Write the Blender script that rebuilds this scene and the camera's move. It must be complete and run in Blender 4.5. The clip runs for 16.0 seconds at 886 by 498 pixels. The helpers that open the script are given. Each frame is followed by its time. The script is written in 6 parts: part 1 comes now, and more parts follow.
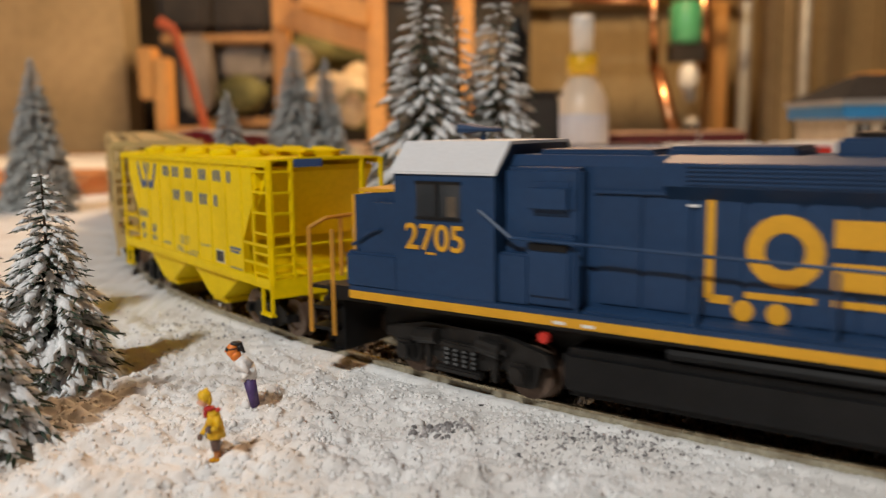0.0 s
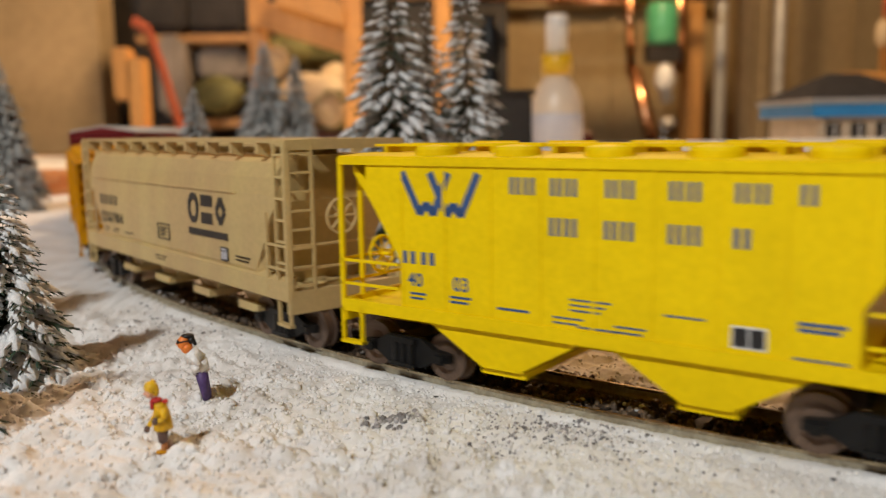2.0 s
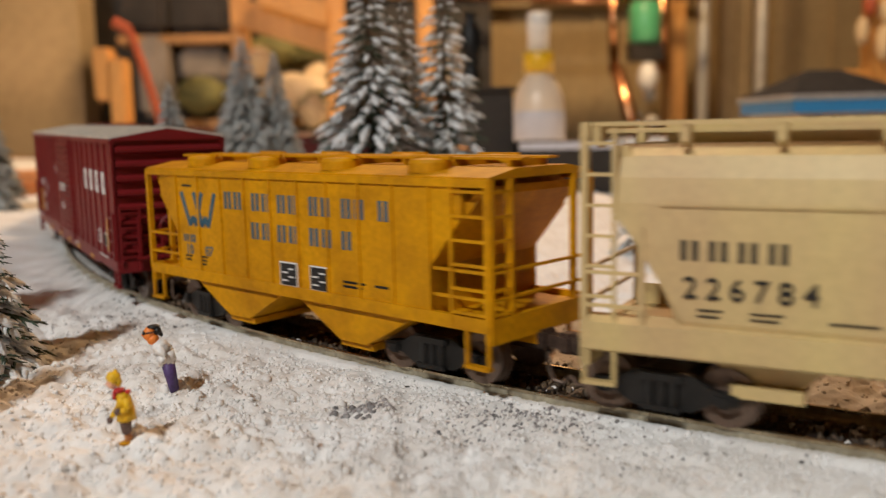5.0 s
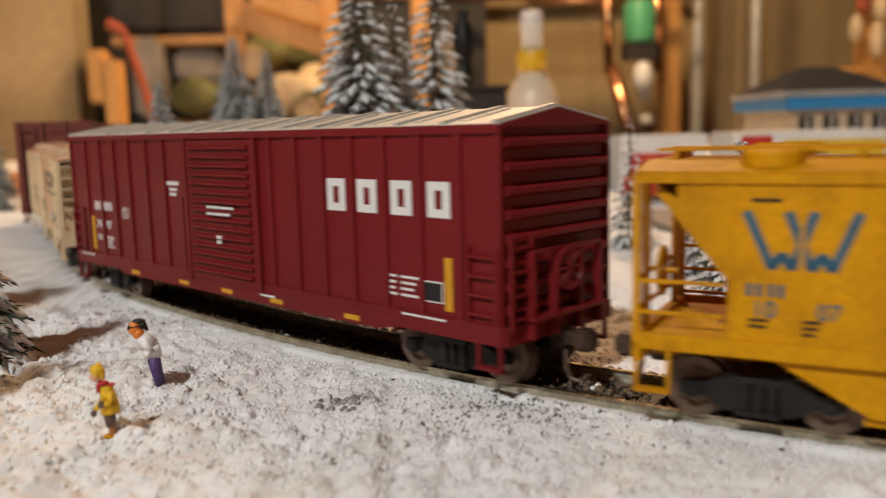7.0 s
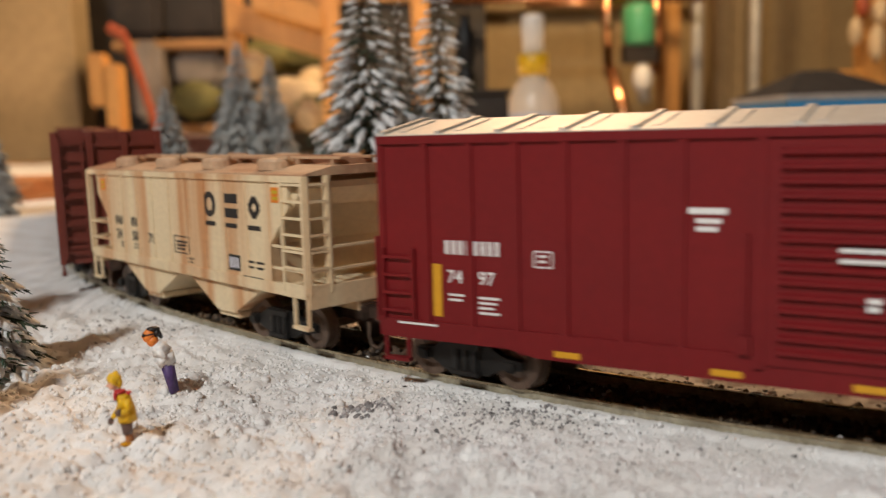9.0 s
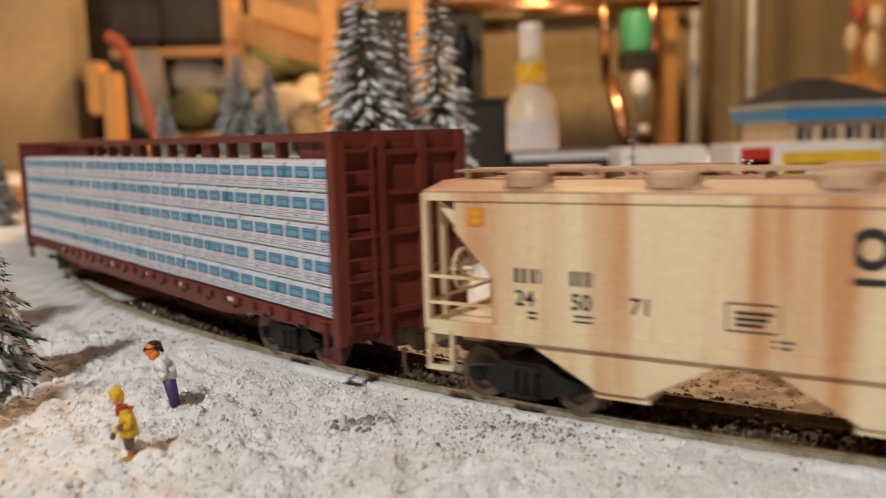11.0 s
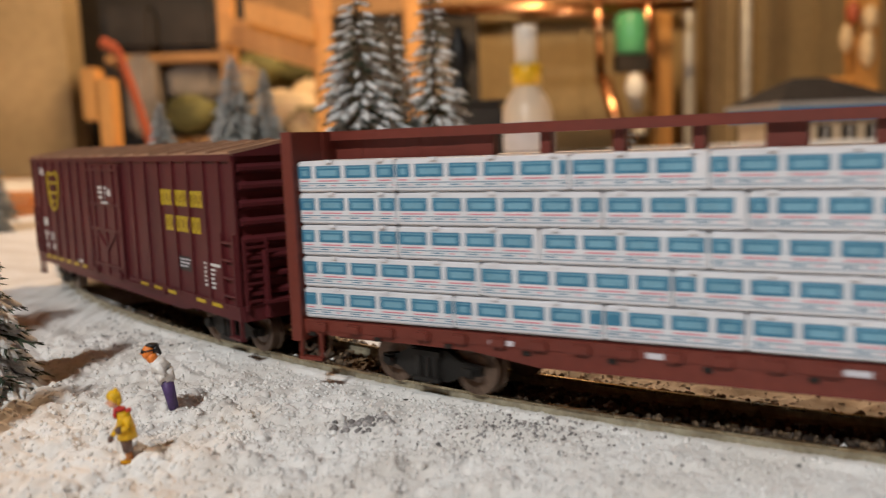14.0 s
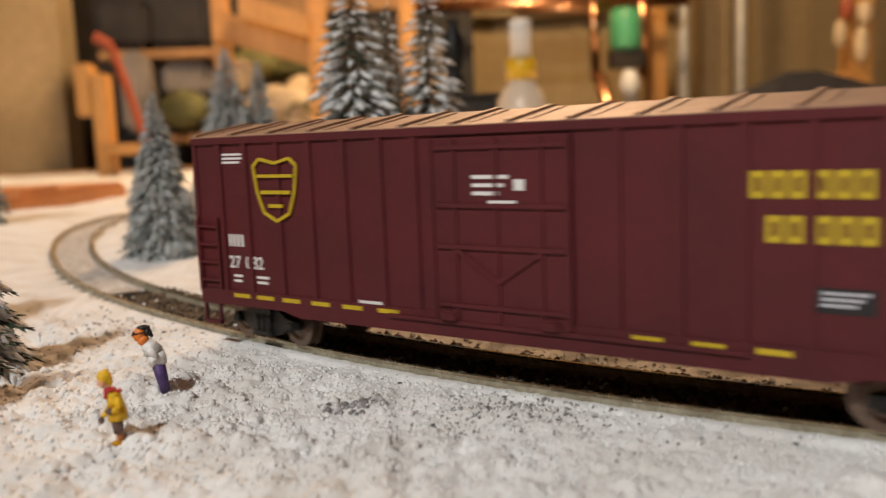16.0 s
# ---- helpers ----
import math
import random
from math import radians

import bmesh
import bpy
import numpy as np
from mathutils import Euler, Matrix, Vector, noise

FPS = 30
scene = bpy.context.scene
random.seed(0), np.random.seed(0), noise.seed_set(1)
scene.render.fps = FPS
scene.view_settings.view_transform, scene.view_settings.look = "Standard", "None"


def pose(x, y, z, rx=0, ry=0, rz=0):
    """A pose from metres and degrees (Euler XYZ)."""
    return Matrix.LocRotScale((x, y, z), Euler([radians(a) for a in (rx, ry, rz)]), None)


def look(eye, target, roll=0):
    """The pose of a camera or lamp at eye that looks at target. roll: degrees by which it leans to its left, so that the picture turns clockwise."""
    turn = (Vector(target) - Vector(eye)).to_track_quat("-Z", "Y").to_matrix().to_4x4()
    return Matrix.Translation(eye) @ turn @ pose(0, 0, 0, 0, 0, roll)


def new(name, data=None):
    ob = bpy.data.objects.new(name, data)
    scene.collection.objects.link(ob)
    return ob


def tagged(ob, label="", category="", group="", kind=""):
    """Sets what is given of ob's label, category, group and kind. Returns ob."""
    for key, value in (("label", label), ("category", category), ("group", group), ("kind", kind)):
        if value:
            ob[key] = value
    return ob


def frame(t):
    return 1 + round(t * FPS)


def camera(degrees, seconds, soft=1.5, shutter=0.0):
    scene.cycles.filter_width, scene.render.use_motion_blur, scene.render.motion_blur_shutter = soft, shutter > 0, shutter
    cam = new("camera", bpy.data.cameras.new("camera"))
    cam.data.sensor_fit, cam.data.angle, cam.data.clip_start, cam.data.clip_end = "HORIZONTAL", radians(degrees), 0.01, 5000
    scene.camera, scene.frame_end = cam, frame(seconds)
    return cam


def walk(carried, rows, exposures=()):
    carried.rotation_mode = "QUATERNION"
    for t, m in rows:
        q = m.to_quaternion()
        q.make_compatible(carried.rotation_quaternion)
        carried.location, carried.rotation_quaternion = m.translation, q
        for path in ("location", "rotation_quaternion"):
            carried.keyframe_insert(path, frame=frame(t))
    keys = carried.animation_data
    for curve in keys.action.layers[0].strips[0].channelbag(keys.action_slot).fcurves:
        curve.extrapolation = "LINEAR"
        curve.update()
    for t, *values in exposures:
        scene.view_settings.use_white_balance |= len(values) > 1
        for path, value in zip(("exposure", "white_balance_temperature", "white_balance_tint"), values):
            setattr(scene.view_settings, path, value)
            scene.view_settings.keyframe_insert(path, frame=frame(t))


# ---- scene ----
cam = camera(54.8, 16.0, soft=1.3, shutter=0.5)
METRES, EYE, TILT, LEAN, TURN = 0.0357, 0.0542, -1.0, 0.0, 0.0
ROWS = [
    (0.0, 0.0, 0.0, 0.0, -0.1, -7.14, 0.77),
    (0.5, 0.0427, 0.0194, 0.0069, -0.45, -7.09, 0.87),
    (1.0, 0.0668, 0.0029, -0.0396, -0.81, -7.09, 0.91),
    (1.5, 0.1189, 0.0029, -0.082, -1.17, -7.12, 0.91),
    (2.0, 0.1505, -0.0057, -0.059, -1.42, -7.07, 0.88),
    (2.5, 0.1454, 0.0059, -0.0677, -1.58, -7.05, 0.81),
    (3.0, 0.1656, -0.0113, -0.0499, -1.72, -6.98, 0.83),
    (3.5, 0.1978, -0.0101, -0.0739, -1.9, -6.97, 0.98),
    (6.0, 0.2649, 0.0367, -0.1419, -2.6, -7.09, 1.29),
    (6.5, 0.2883, 0.0052, -0.1461, -2.59, -7.06, 1.46),
    (7.0, 0.3087, -0.0027, -0.1742, -2.63, -7.03, 1.54),
    (7.5, 0.2764, 0.0051, -0.1805, -2.65, -7.05, 1.61),
    (8.0, 0.2495, 0.0018, -0.1378, -2.67, -6.98, 1.68),
    (8.5, 0.2193, -0.0015, -0.1479, -2.67, -6.93, 1.68),
    (9.0, 0.2394, -0.0279, -0.1411, -2.68, -6.85, 1.62),
    (9.5, 0.2213, -0.0348, -0.1212, -2.67, -6.81, 1.54),
    (10.0, 0.2256, -0.0404, -0.1147, -2.7, -6.64, 1.59),
    (12.5, 0.2227, -0.0334, -0.0911, -3.02, -6.23, 2.04),
    (13.0, 0.2185, -0.0439, -0.1016, -3.05, -6.16, 2.16),
    (13.5, 0.2381, -0.0396, -0.1231, -3.09, -6.15, 2.21),
    (14.0, 0.2154, -0.0148, -0.13, -3.1, -6.18, 2.23),
    (14.5, 0.2142, -0.0093, -0.1291, -3.13, -6.24, 2.24),
    (15.0, 0.2306, 0.0152, -0.1869, -3.21, -6.33, 2.2),
    (15.5, 0.228, -0.0103, -0.1915, -3.22, -6.31, 2.27),
    (16.0, 0.2184, 0.0139, -0.2212, -3.44, -6.37, 2.32),
]
walk(cam, [(t, pose(0, 0, EYE, TILT, LEAN, TURN) @ pose(METRES * x, METRES * y, METRES * z, 90 + pitch, roll, yaw)) for t, x, y, z, yaw, pitch, roll in ROWS])
cam.data.dof.use_dof = True
cam.data.dof.focus_distance = 0.178
cam.data.dof.aperture_fstop = 16.0

# ---- light: a basement with warm ceiling bulbs ----
world = bpy.data.worlds.new("world")
scene.world = world
world.use_nodes = True
world.node_tree.nodes["Background"].inputs[0].default_value = (1.0, 0.84, 0.66, 1)
world.node_tree.nodes["Background"].inputs[1].default_value = 0.13


def lamp(name, eye, target, watts, size, colour):
    d = bpy.data.lights.new(name, "AREA")
    d.energy, d.shape, d.size, d.color = watts, "DISK", size, colour
    ob = new(name, d)
    ob.matrix_world = look(eye, target)
    return ob


lamp("ceiling_bulb_light", (-0.59, -0.95, 1.20), (-0.02, 0.2, 0), 22.5, 0.10, (0.965, 0.965, 0.93))
lamp("ceiling_bulb_light", (0.25, 1.75, 1.25), (0.0, 0.2, 0), 13.0, 0.5, (1.0, 0.60, 0.33))
lamp("ceiling_bulb_light", (0.30, 1.45, 1.42), (-0.35, 2.5, 0.1), 35, 0.3, (1.0, 0.70, 0.40))
scene.view_settings.exposure = 0.0

# ---- materials ----


def mat(name, base, rough=0.5, metal=0.0, var=0.15, scale=120.0, fine=1500.0, bump=0.1, tint=None, spec=0.5, per=0.0, stretch=None, depth=0.0004, ramp_at=(0.38, 0.68)):
    """A surface with blotches at one scale and grain at a finer one; tint is the colour of the blotches."""
    m = bpy.data.materials.new(name)
    m.use_nodes = True
    nt = m.node_tree
    n, l = nt.nodes, nt.links
    b = n["Principled BSDF"]
    b.inputs["Metallic"].default_value = metal
    b.inputs["Specular IOR Level"].default_value = spec
    co = n.new("ShaderNodeTexCoord")
    src = co.outputs["Object"]
    if stretch:
        mp = n.new("ShaderNodeMapping")
        mp.inputs["Scale"].default_value = stretch
        l.new(src, mp.inputs[0])
        src = mp.outputs[0]
    big = n.new("ShaderNodeTexNoise")
    big.inputs["Scale"].default_value = scale
    big.inputs["Detail"].default_value = 5
    small = n.new("ShaderNodeTexNoise")
    small.inputs["Scale"].default_value = fine
    small.inputs["Detail"].default_value = 3
    l.new(src, big.inputs["Vector"])
    l.new(co.outputs["Object"], small.inputs["Vector"])
    ramp = n.new("ShaderNodeValToRGB")
    ramp.color_ramp.elements[0].position, ramp.color_ramp.elements[1].position = ramp_at
    t = tint or tuple(c * (1 - 2 * var) for c in base)
    ramp.color_ramp.elements[0].color, ramp.color_ramp.elements[1].color = (*base, 1), (*t, 1)
    l.new(big.outputs["Fac"], ramp.inputs[0])
    hsv = n.new("ShaderNodeHueSaturation")
    l.new(ramp.outputs[0], hsv.inputs["Color"])
    val = n.new("ShaderNodeMapRange")
    val.inputs["From Min"].default_value, val.inputs["From Max"].default_value = 0.3, 0.7
    val.inputs["To Min"].default_value, val.inputs["To Max"].default_value = 1 - var, 1 + var
    l.new(small.outputs["Fac"], val.inputs["Value"])
    out = val.outputs[0]
    if per:
        info = n.new("ShaderNodeObjectInfo")
        geo = n.new("ShaderNodeNewGeometry")
        s = n.new("ShaderNodeMath")
        s.operation = "ADD"
        l.new(info.outputs["Random"], s.inputs[0])
        l.new(geo.outputs["Random Per Island"], s.inputs[1])
        k = n.new("ShaderNodeMapRange")
        k.inputs["From Max"].default_value = 2
        k.inputs["To Min"].default_value, k.inputs["To Max"].default_value = 1 - per, 1 + per
        l.new(s.outputs[0], k.inputs["Value"])
        mul = n.new("ShaderNodeMath")
        mul.operation = "MULTIPLY"
        l.new(k.outputs[0], mul.inputs[0])
        l.new(out, mul.inputs[1])
        out = mul.outputs[0]
    l.new(out, hsv.inputs["Value"])
    l.new(hsv.outputs[0], b.inputs["Base Color"])
    rr = n.new("ShaderNodeMapRange")
    rr.inputs["To Min"].default_value, rr.inputs["To Max"].default_value = max(0.02, rough - 0.1), min(1, rough + 0.1)
    l.new(big.outputs["Fac"], rr.inputs["Value"])
    l.new(rr.outputs[0], b.inputs["Roughness"])
    if bump:
        bp = n.new("ShaderNodeBump")
        bp.inputs["Strength"].default_value = bump
        bp.inputs["Distance"].default_value = depth
        l.new(small.outputs["Fac"], bp.inputs["Height"])
        l.new(bp.outputs[0], b.inputs["Normal"])
    return m


SNOW = mat("snow", (0.80, 0.795, 0.79), 0.85, var=0.05, scale=60, fine=900, bump=0.25, tint=(0.68, 0.655, 0.63), depth=0.0008, spec=0.12)
flock = SNOW.node_tree.nodes["Principled BSDF"]
flock.inputs["Subsurface Weight"].default_value = 0.6
flock.inputs["Subsurface Radius"].default_value = (1.0, 1.0, 1.0)
flock.inputs["Subsurface Scale"].default_value = 0.0007
SNOWTIP = mat("snow_flock", (0.80, 0.81, 0.82), 0.8, var=0.12, scale=200, fine=2500, bump=0.5, depth=0.0006)
NEEDLE = mat("needles", (0.030, 0.060, 0.035), 0.7, var=0.35, scale=150, fine=1800, bump=0.4)
FARNEEDLE = mat("frosted_needles", (0.19, 0.215, 0.20), 0.8, var=0.3, scale=150, fine=1200, bump=0.4, tint=(0.42, 0.44, 0.45))
FROSTTIP = mat("grey_frost", (0.46, 0.47, 0.46), 0.8, var=0.12, scale=200, fine=2500, bump=0.4, depth=0.0006)
BARK = mat("bark", (0.10, 0.06, 0.035), 0.8, var=0.3, scale=200, bump=0.4)
BALLAST = mat("ballast", (0.055, 0.036, 0.025), 0.6, var=0.4, scale=350, fine=1400, bump=0.8, tint=(0.26, 0.17, 0.095), per=0.5, depth=0.001)
DUSTED = mat("snow_dusted_ballast", (0.68, 0.665, 0.65), 0.8, var=0.2, scale=260, fine=1200, bump=0.8, tint=(0.38, 0.34, 0.30), depth=0.0012)
GRIT = mat("grey_grit", (0.36, 0.34, 0.34), 0.7, var=0.3, scale=300, bump=0.4, per=0.6)
TIE = mat("tie_plastic", (0.035, 0.025, 0.02), 0.6, var=0.3, scale=300, bump=0.3)
RAIL = mat("nickel_rail", (0.52, 0.44, 0.30), 0.28, 1.0, var=0.2, scale=200, fine=900, bump=0.05, tint=(0.36, 0.28, 0.17))
RAILSIDE = mat("weathered_rail_side", (0.40, 0.36, 0.27), 0.5, 0.3, var=0.2, scale=200, fine=900, bump=0.1, tint=(0.28, 0.24, 0.17))
YELLOW = mat("bright_yellow_paint", (0.83, 0.60, 0.002), 0.48, spec=0.12, var=0.05, scale=60, fine=700, bump=0.02)
ORANGE = mat("weathered_golden_paint", (0.60, 0.275, 0.0025), 0.5, spec=0.15, var=0.12, scale=90, fine=800, bump=0.06, tint=(0.42, 0.18, 0.004))
TAN = mat("tan_paint", (0.55, 0.42, 0.18), 0.5, var=0.06, scale=50, fine=700, bump=0.04, tint=(0.50, 0.35, 0.17), stretch=(1.6, 1, 0.25))
RUSTY = mat("rust_streaked_cream_paint", (0.74, 0.60, 0.39), 0.6, var=0.06, scale=70, fine=800, bump=0.06, tint=(0.54, 0.26, 0.11), stretch=(1.4, 0.6, 0.10), ramp_at=(0.47, 0.68))
RUSTROOF = mat("rusted_roof_paint", (0.56, 0.38, 0.24), 0.6, var=0.1, scale=60, fine=800, bump=0.08, tint=(0.36, 0.17, 0.09), stretch=(0.5, 1.6, 1.0), ramp_at=(0.42, 0.66))
RED = mat("box_red_paint", (0.170, 0.0105, 0.0125), 0.45, spec=0.25, var=0.06, scale=50, fine=700, bump=0.03, tint=(0.150, 0.0105, 0.0125))
MAROON = mat("maroon_paint", (0.100, 0.018, 0.0215), 0.48, spec=0.25, var=0.06, scale=50, fine=700, bump=0.03, tint=(0.077, 0.0165, 0.020))
OXIDE = mat("oxide_red_paint", (0.155, 0.030, 0.020), 0.45, var=0.08, scale=60, fine=700, bump=0.04)
BLUE = mat("navy_blue_paint", (0.014, 0.042, 0.104), 0.45, spec=0.3, var=0.07, scale=60, fine=700, bump=0.03)
GOLD = mat("golden_yellow_lettering", (0.66, 0.33, 0.015), 0.45, var=0.05, bump=0.02)
HANDRAIL = mat("golden_handrail", (0.60, 0.28, 0.03), 0.4, var=0.1, bump=0.02)
GREYROOF = mat("silver_grey_roof", (0.42, 0.42, 0.42), 0.4, 0.2, var=0.08, scale=80, bump=0.04)
LIGHTROOF = mat("galvanised_roof", (0.62, 0.60, 0.55), 0.4, 0.3, var=0.1, scale=80, bump=0.05)
BROWNROOF = mat("brown_roof", (0.36, 0.22, 0.15), 0.45, 0.1, var=0.15, scale=80, bump=0.05)
PALE = mat("pale_grey_paint", (0.66, 0.67, 0.69), 0.5, var=0.04, scale=80, bump=0.02)
BLACK = mat("black_plastic", (0.007, 0.007, 0.0075), 0.5, spec=0.3, var=0.25, scale=150, fine=900, bump=0.08)
DARK = mat("dark_grey_plastic", (0.016, 0.0145, 0.0135), 0.45, spec=0.35, var=0.25, scale=150, fine=900, bump=0.08)
STEEL = mat("wheel_steel", (0.17, 0.115, 0.085), 0.4, 0.5, var=0.2, scale=200, bump=0.05)
RUSTSTEEL = mat("rusty_coupler", (0.09, 0.055, 0.04), 0.5, 0.4, var=0.3, scale=200, bump=0.1)
WHITE = mat("white_ink", (0.75, 0.75, 0.74), 0.5, var=0.04, bump=0)
INKBLUE = mat("blue_ink", (0.035, 0.085, 0.23), 0.5, var=0.06, bump=0)
INKNAVY = mat("dark_teal_ink", (0.028, 0.105, 0.165), 0.5, var=0.1, scale=200, bump=0)
INKTEAL = mat("teal_ink", (0.035, 0.17, 0.29), 0.5, var=0.08, scale=200, bump=0, tint=(0.05, 0.21, 0.34))
INKTEALPALE = mat("pale_teal_ink", (0.17, 0.37, 0.50), 0.5, var=0.08, bump=0)
INKPINK = mat("pink_ink", (0.68, 0.22, 0.30), 0.5, var=0.06, bump=0)
INKBLACK = mat("black_ink", (0.014, 0.014, 0.016), 0.5, var=0.1, bump=0)
INKORANGE = mat("orange_ink", (0.72, 0.22, 0.02), 0.5, var=0.06, bump=0)
INKYELLOW = mat("yellow_ink", (0.56, 0.40, 0.018), 0.5, var=0.06, bump=0)
WRAP = mat("white_lumber_wrap", (0.70, 0.71, 0.755), 0.42, var=0.04, scale=60, fine=500, bump=0.05)
GLASS = mat("dark_window", (0.02, 0.025, 0.03), 0.08, var=0.1, bump=0)
CABIN = mat("cab_interior", (0.10, 0.075, 0.05), 0.7, var=0.2, bump=0.1)
SKIN = mat("orange_brown_skin", (0.86, 0.24, 0.035), 0.5, var=0.1, scale=600, bump=0.1)
SKINPALE = mat("pale_pink_skin", (0.70, 0.36, 0.24), 0.5, var=0.1, scale=600, bump=0.1)
HAIR = mat("black_hair", (0.012, 0.010, 0.010), 0.5, var=0.2, scale=600, bump=0.2)
COATY = mat("mustard_coat", (0.84, 0.50, 0.008), 0.55, var=0.15, scale=500, bump=0.15)
COATW = mat("white_coat", (0.84, 0.83, 0.82), 0.6, var=0.12, scale=500, bump=0.15)
PURPLE = mat("purple_trousers", (0.085, 0.045, 0.17), 0.6, var=0.2, scale=500, bump=0.15)
BROWNP = mat("brown_trousers", (0.13, 0.075, 0.06), 0.6, var=0.2, scale=500, bump=0.15)
SCARF = mat("red_scarf", (0.48, 0.02, 0.02), 0.6, var=0.1, scale=500, bump=0.1)
WOOD = mat("pine_lumber", (0.60, 0.31, 0.09), 0.5, var=0.12, scale=12, fine=90, bump=0.1, tint=(0.45, 0.21, 0.055), stretch=(1, 1, 0.15), depth=0.002)
PLANK = mat("shelf_board", (0.42, 0.22, 0.08), 0.6, var=0.15, scale=10, fine=90, bump=0.1, depth=0.002)
WALL = mat("tan_basement_wall", (0.52, 0.37, 0.20), 0.8, var=0.08, scale=3, fine=40, bump=0.3, tint=(0.34, 0.24, 0.12), depth=0.004)
WALLB = mat("olive_back_wall", (0.45, 0.32, 0.155), 0.8, var=0.1, scale=2.5, fine=40, bump=0.3, tint=(0.36, 0.25, 0.12), depth=0.004)
CEIL = mat("joist_ceiling", (0.30, 0.15, 0.05), 0.7, var=0.2, scale=5, fine=60, bump=0.3, depth=0.003)
FLOORM = mat("concrete_floor", (0.25, 0.23, 0.20), 0.8, var=0.15, scale=4, fine=60, bump=0.2, depth=0.002)
COPPER = mat("copper_pipe", (0.85, 0.42, 0.20), 0.25, 1.0, var=0.1, scale=20, fine=200, bump=0.02)
CONDUIT = mat("galvanised_conduit", (0.62, 0.58, 0.50), 0.4, 0.3, var=0.1, scale=20, fine=200, bump=0.02)
GREENM = mat("green_enamel", (0.10, 0.42, 0.20), 0.3, var=0.1, scale=20, fine=200, bump=0.02)
CREAM = mat("cream_cloth", (0.60, 0.47, 0.30), 0.8, var=0.15, scale=15, fine=150, bump=0.2, depth=0.003)
OLIVE = mat("olive_cloth", (0.16, 0.15, 0.05), 0.8, var=0.25, scale=15, fine=150, bump=0.2, depth=0.003)
# colour of the dark crates, also the painted shade behind the shelving
DARKBOX_SHADE = mat("dark_crate_and_shade", (0.028, 0.020, 0.014), 0.6, var=0.3, scale=15, fine=150, bump=0.2, depth=0.002)
GREYBOX = mat("grey_crate", (0.26, 0.22, 0.19), 0.6, var=0.15, scale=15, fine=150, bump=0.1, depth=0.002)
REDP = mat("red_plastic", (0.55, 0.03, 0.02), 0.35, var=0.1, scale=60, fine=500, bump=0.02)
REDTOOL = mat("red_saw", (0.36, 0.075, 0.03), 0.4, var=0.1, scale=20, fine=200, bump=0.02)
BOTTLE = mat("milky_plastic", (0.78, 0.66, 0.52), 0.35, var=0.03, scale=30, fine=300, bump=0.01)
CAPW = mat("white_cap", (0.78, 0.76, 0.72), 0.35, var=0.03, scale=30, fine=300, bump=0.01)
COLLAR = mat("yellow_collar", (0.78, 0.48, 0.02), 0.35, var=0.03, scale=30, fine=300, bump=0.01)
LABELM = mat("pale_label", (0.62, 0.62, 0.68), 0.5, var=0.05, scale=60, fine=400, bump=0)
SHINGLE = mat("charcoal_shingles", (0.030, 0.029, 0.031), 0.9, spec=0.1, var=0.2, scale=100, fine=700, bump=0.3)
SKYBLUE = mat("bright_blue_fascia", (0.03, 0.24, 0.55), 0.4, var=0.05, scale=60, fine=500, bump=0.02)
STUCCO = mat("cream_stucco", (0.58, 0.46, 0.32), 0.7, var=0.1, scale=60, fine=600, bump=0.2)
CARD = mat("cardboard", (0.55, 0.22, 0.07), 0.6, var=0.1, scale=30, fine=200, bump=0.05)
PAPER = mat("white_board", (0.78, 0.76, 0.72), 0.5, var=0.04, scale=30, fine=300, bump=0.02)
ORANGEP = mat("orange_print", (0.75, 0.25, 0.02), 0.45, var=0.1, scale=60, fine=400, bump=0)
YELLOWP = mat("yellow_print", (0.78, 0.50, 0.03), 0.45, var=0.1, scale=60, fine=400, bump=0)

# ---- building helpers; model parts are written in millimetres ----


def part(name, bm, material, parent=None, label="", unit=0.001, smooth=False):
    """One mesh object from a bmesh, under a thing or a part."""
    bm.transform(Matrix.Scale(unit, 4))
    bmesh.ops.recalc_face_normals(bm, faces=bm.faces[:])
    me = bpy.data.meshes.new(name)
    bm.to_mesh(me)
    bm.free()
    if smooth:
        for p in me.polygons:
            p.use_smooth = True
    me.materials.append(material)
    ob = new(name, me)
    ob.parent = parent
    if label:
        ob["label"] = label
    return ob


def thing(name, label, category, group="", m=None):
    ob = tagged(new(name), label, category, group)
    ob.empty_display_size = 0.01
    if m:
        ob.matrix_basis = m
    return ob


def box(bm, x0, x1, y0, y1, z0, z1):
    v = [bm.verts.new((x, y, z)) for z in (z0, z1) for x, y in ((x0, y0), (x1, y0), (x1, y1), (x0, y1))]
    for f in ((3, 2, 1, 0), (4, 5, 6, 7), (0, 1, 5, 4), (1, 2, 6, 5), (2, 3, 7, 6), (3, 0, 4, 7)):
        bm.faces.new([v[i] for i in f])
    return bm


def soft_box(bm, x0, x1, y0, y1, z0, z1, r):
    b = bmesh.new()
    box(b, x0, x1, y0, y1, z0, z1)
    bmesh.ops.bevel(b, geom=b.edges[:], offset=r, segments=2, affect="EDGES")
    join(bm, b)
    return bm


def join(bm, other, m=None):
    if m is not None:
        other.transform(m)
    vs = {v: bm.verts.new(v.co) for v in other.verts}
    for f in other.faces:
        bm.faces.new([vs[v] for v in f.verts])
    other.free()


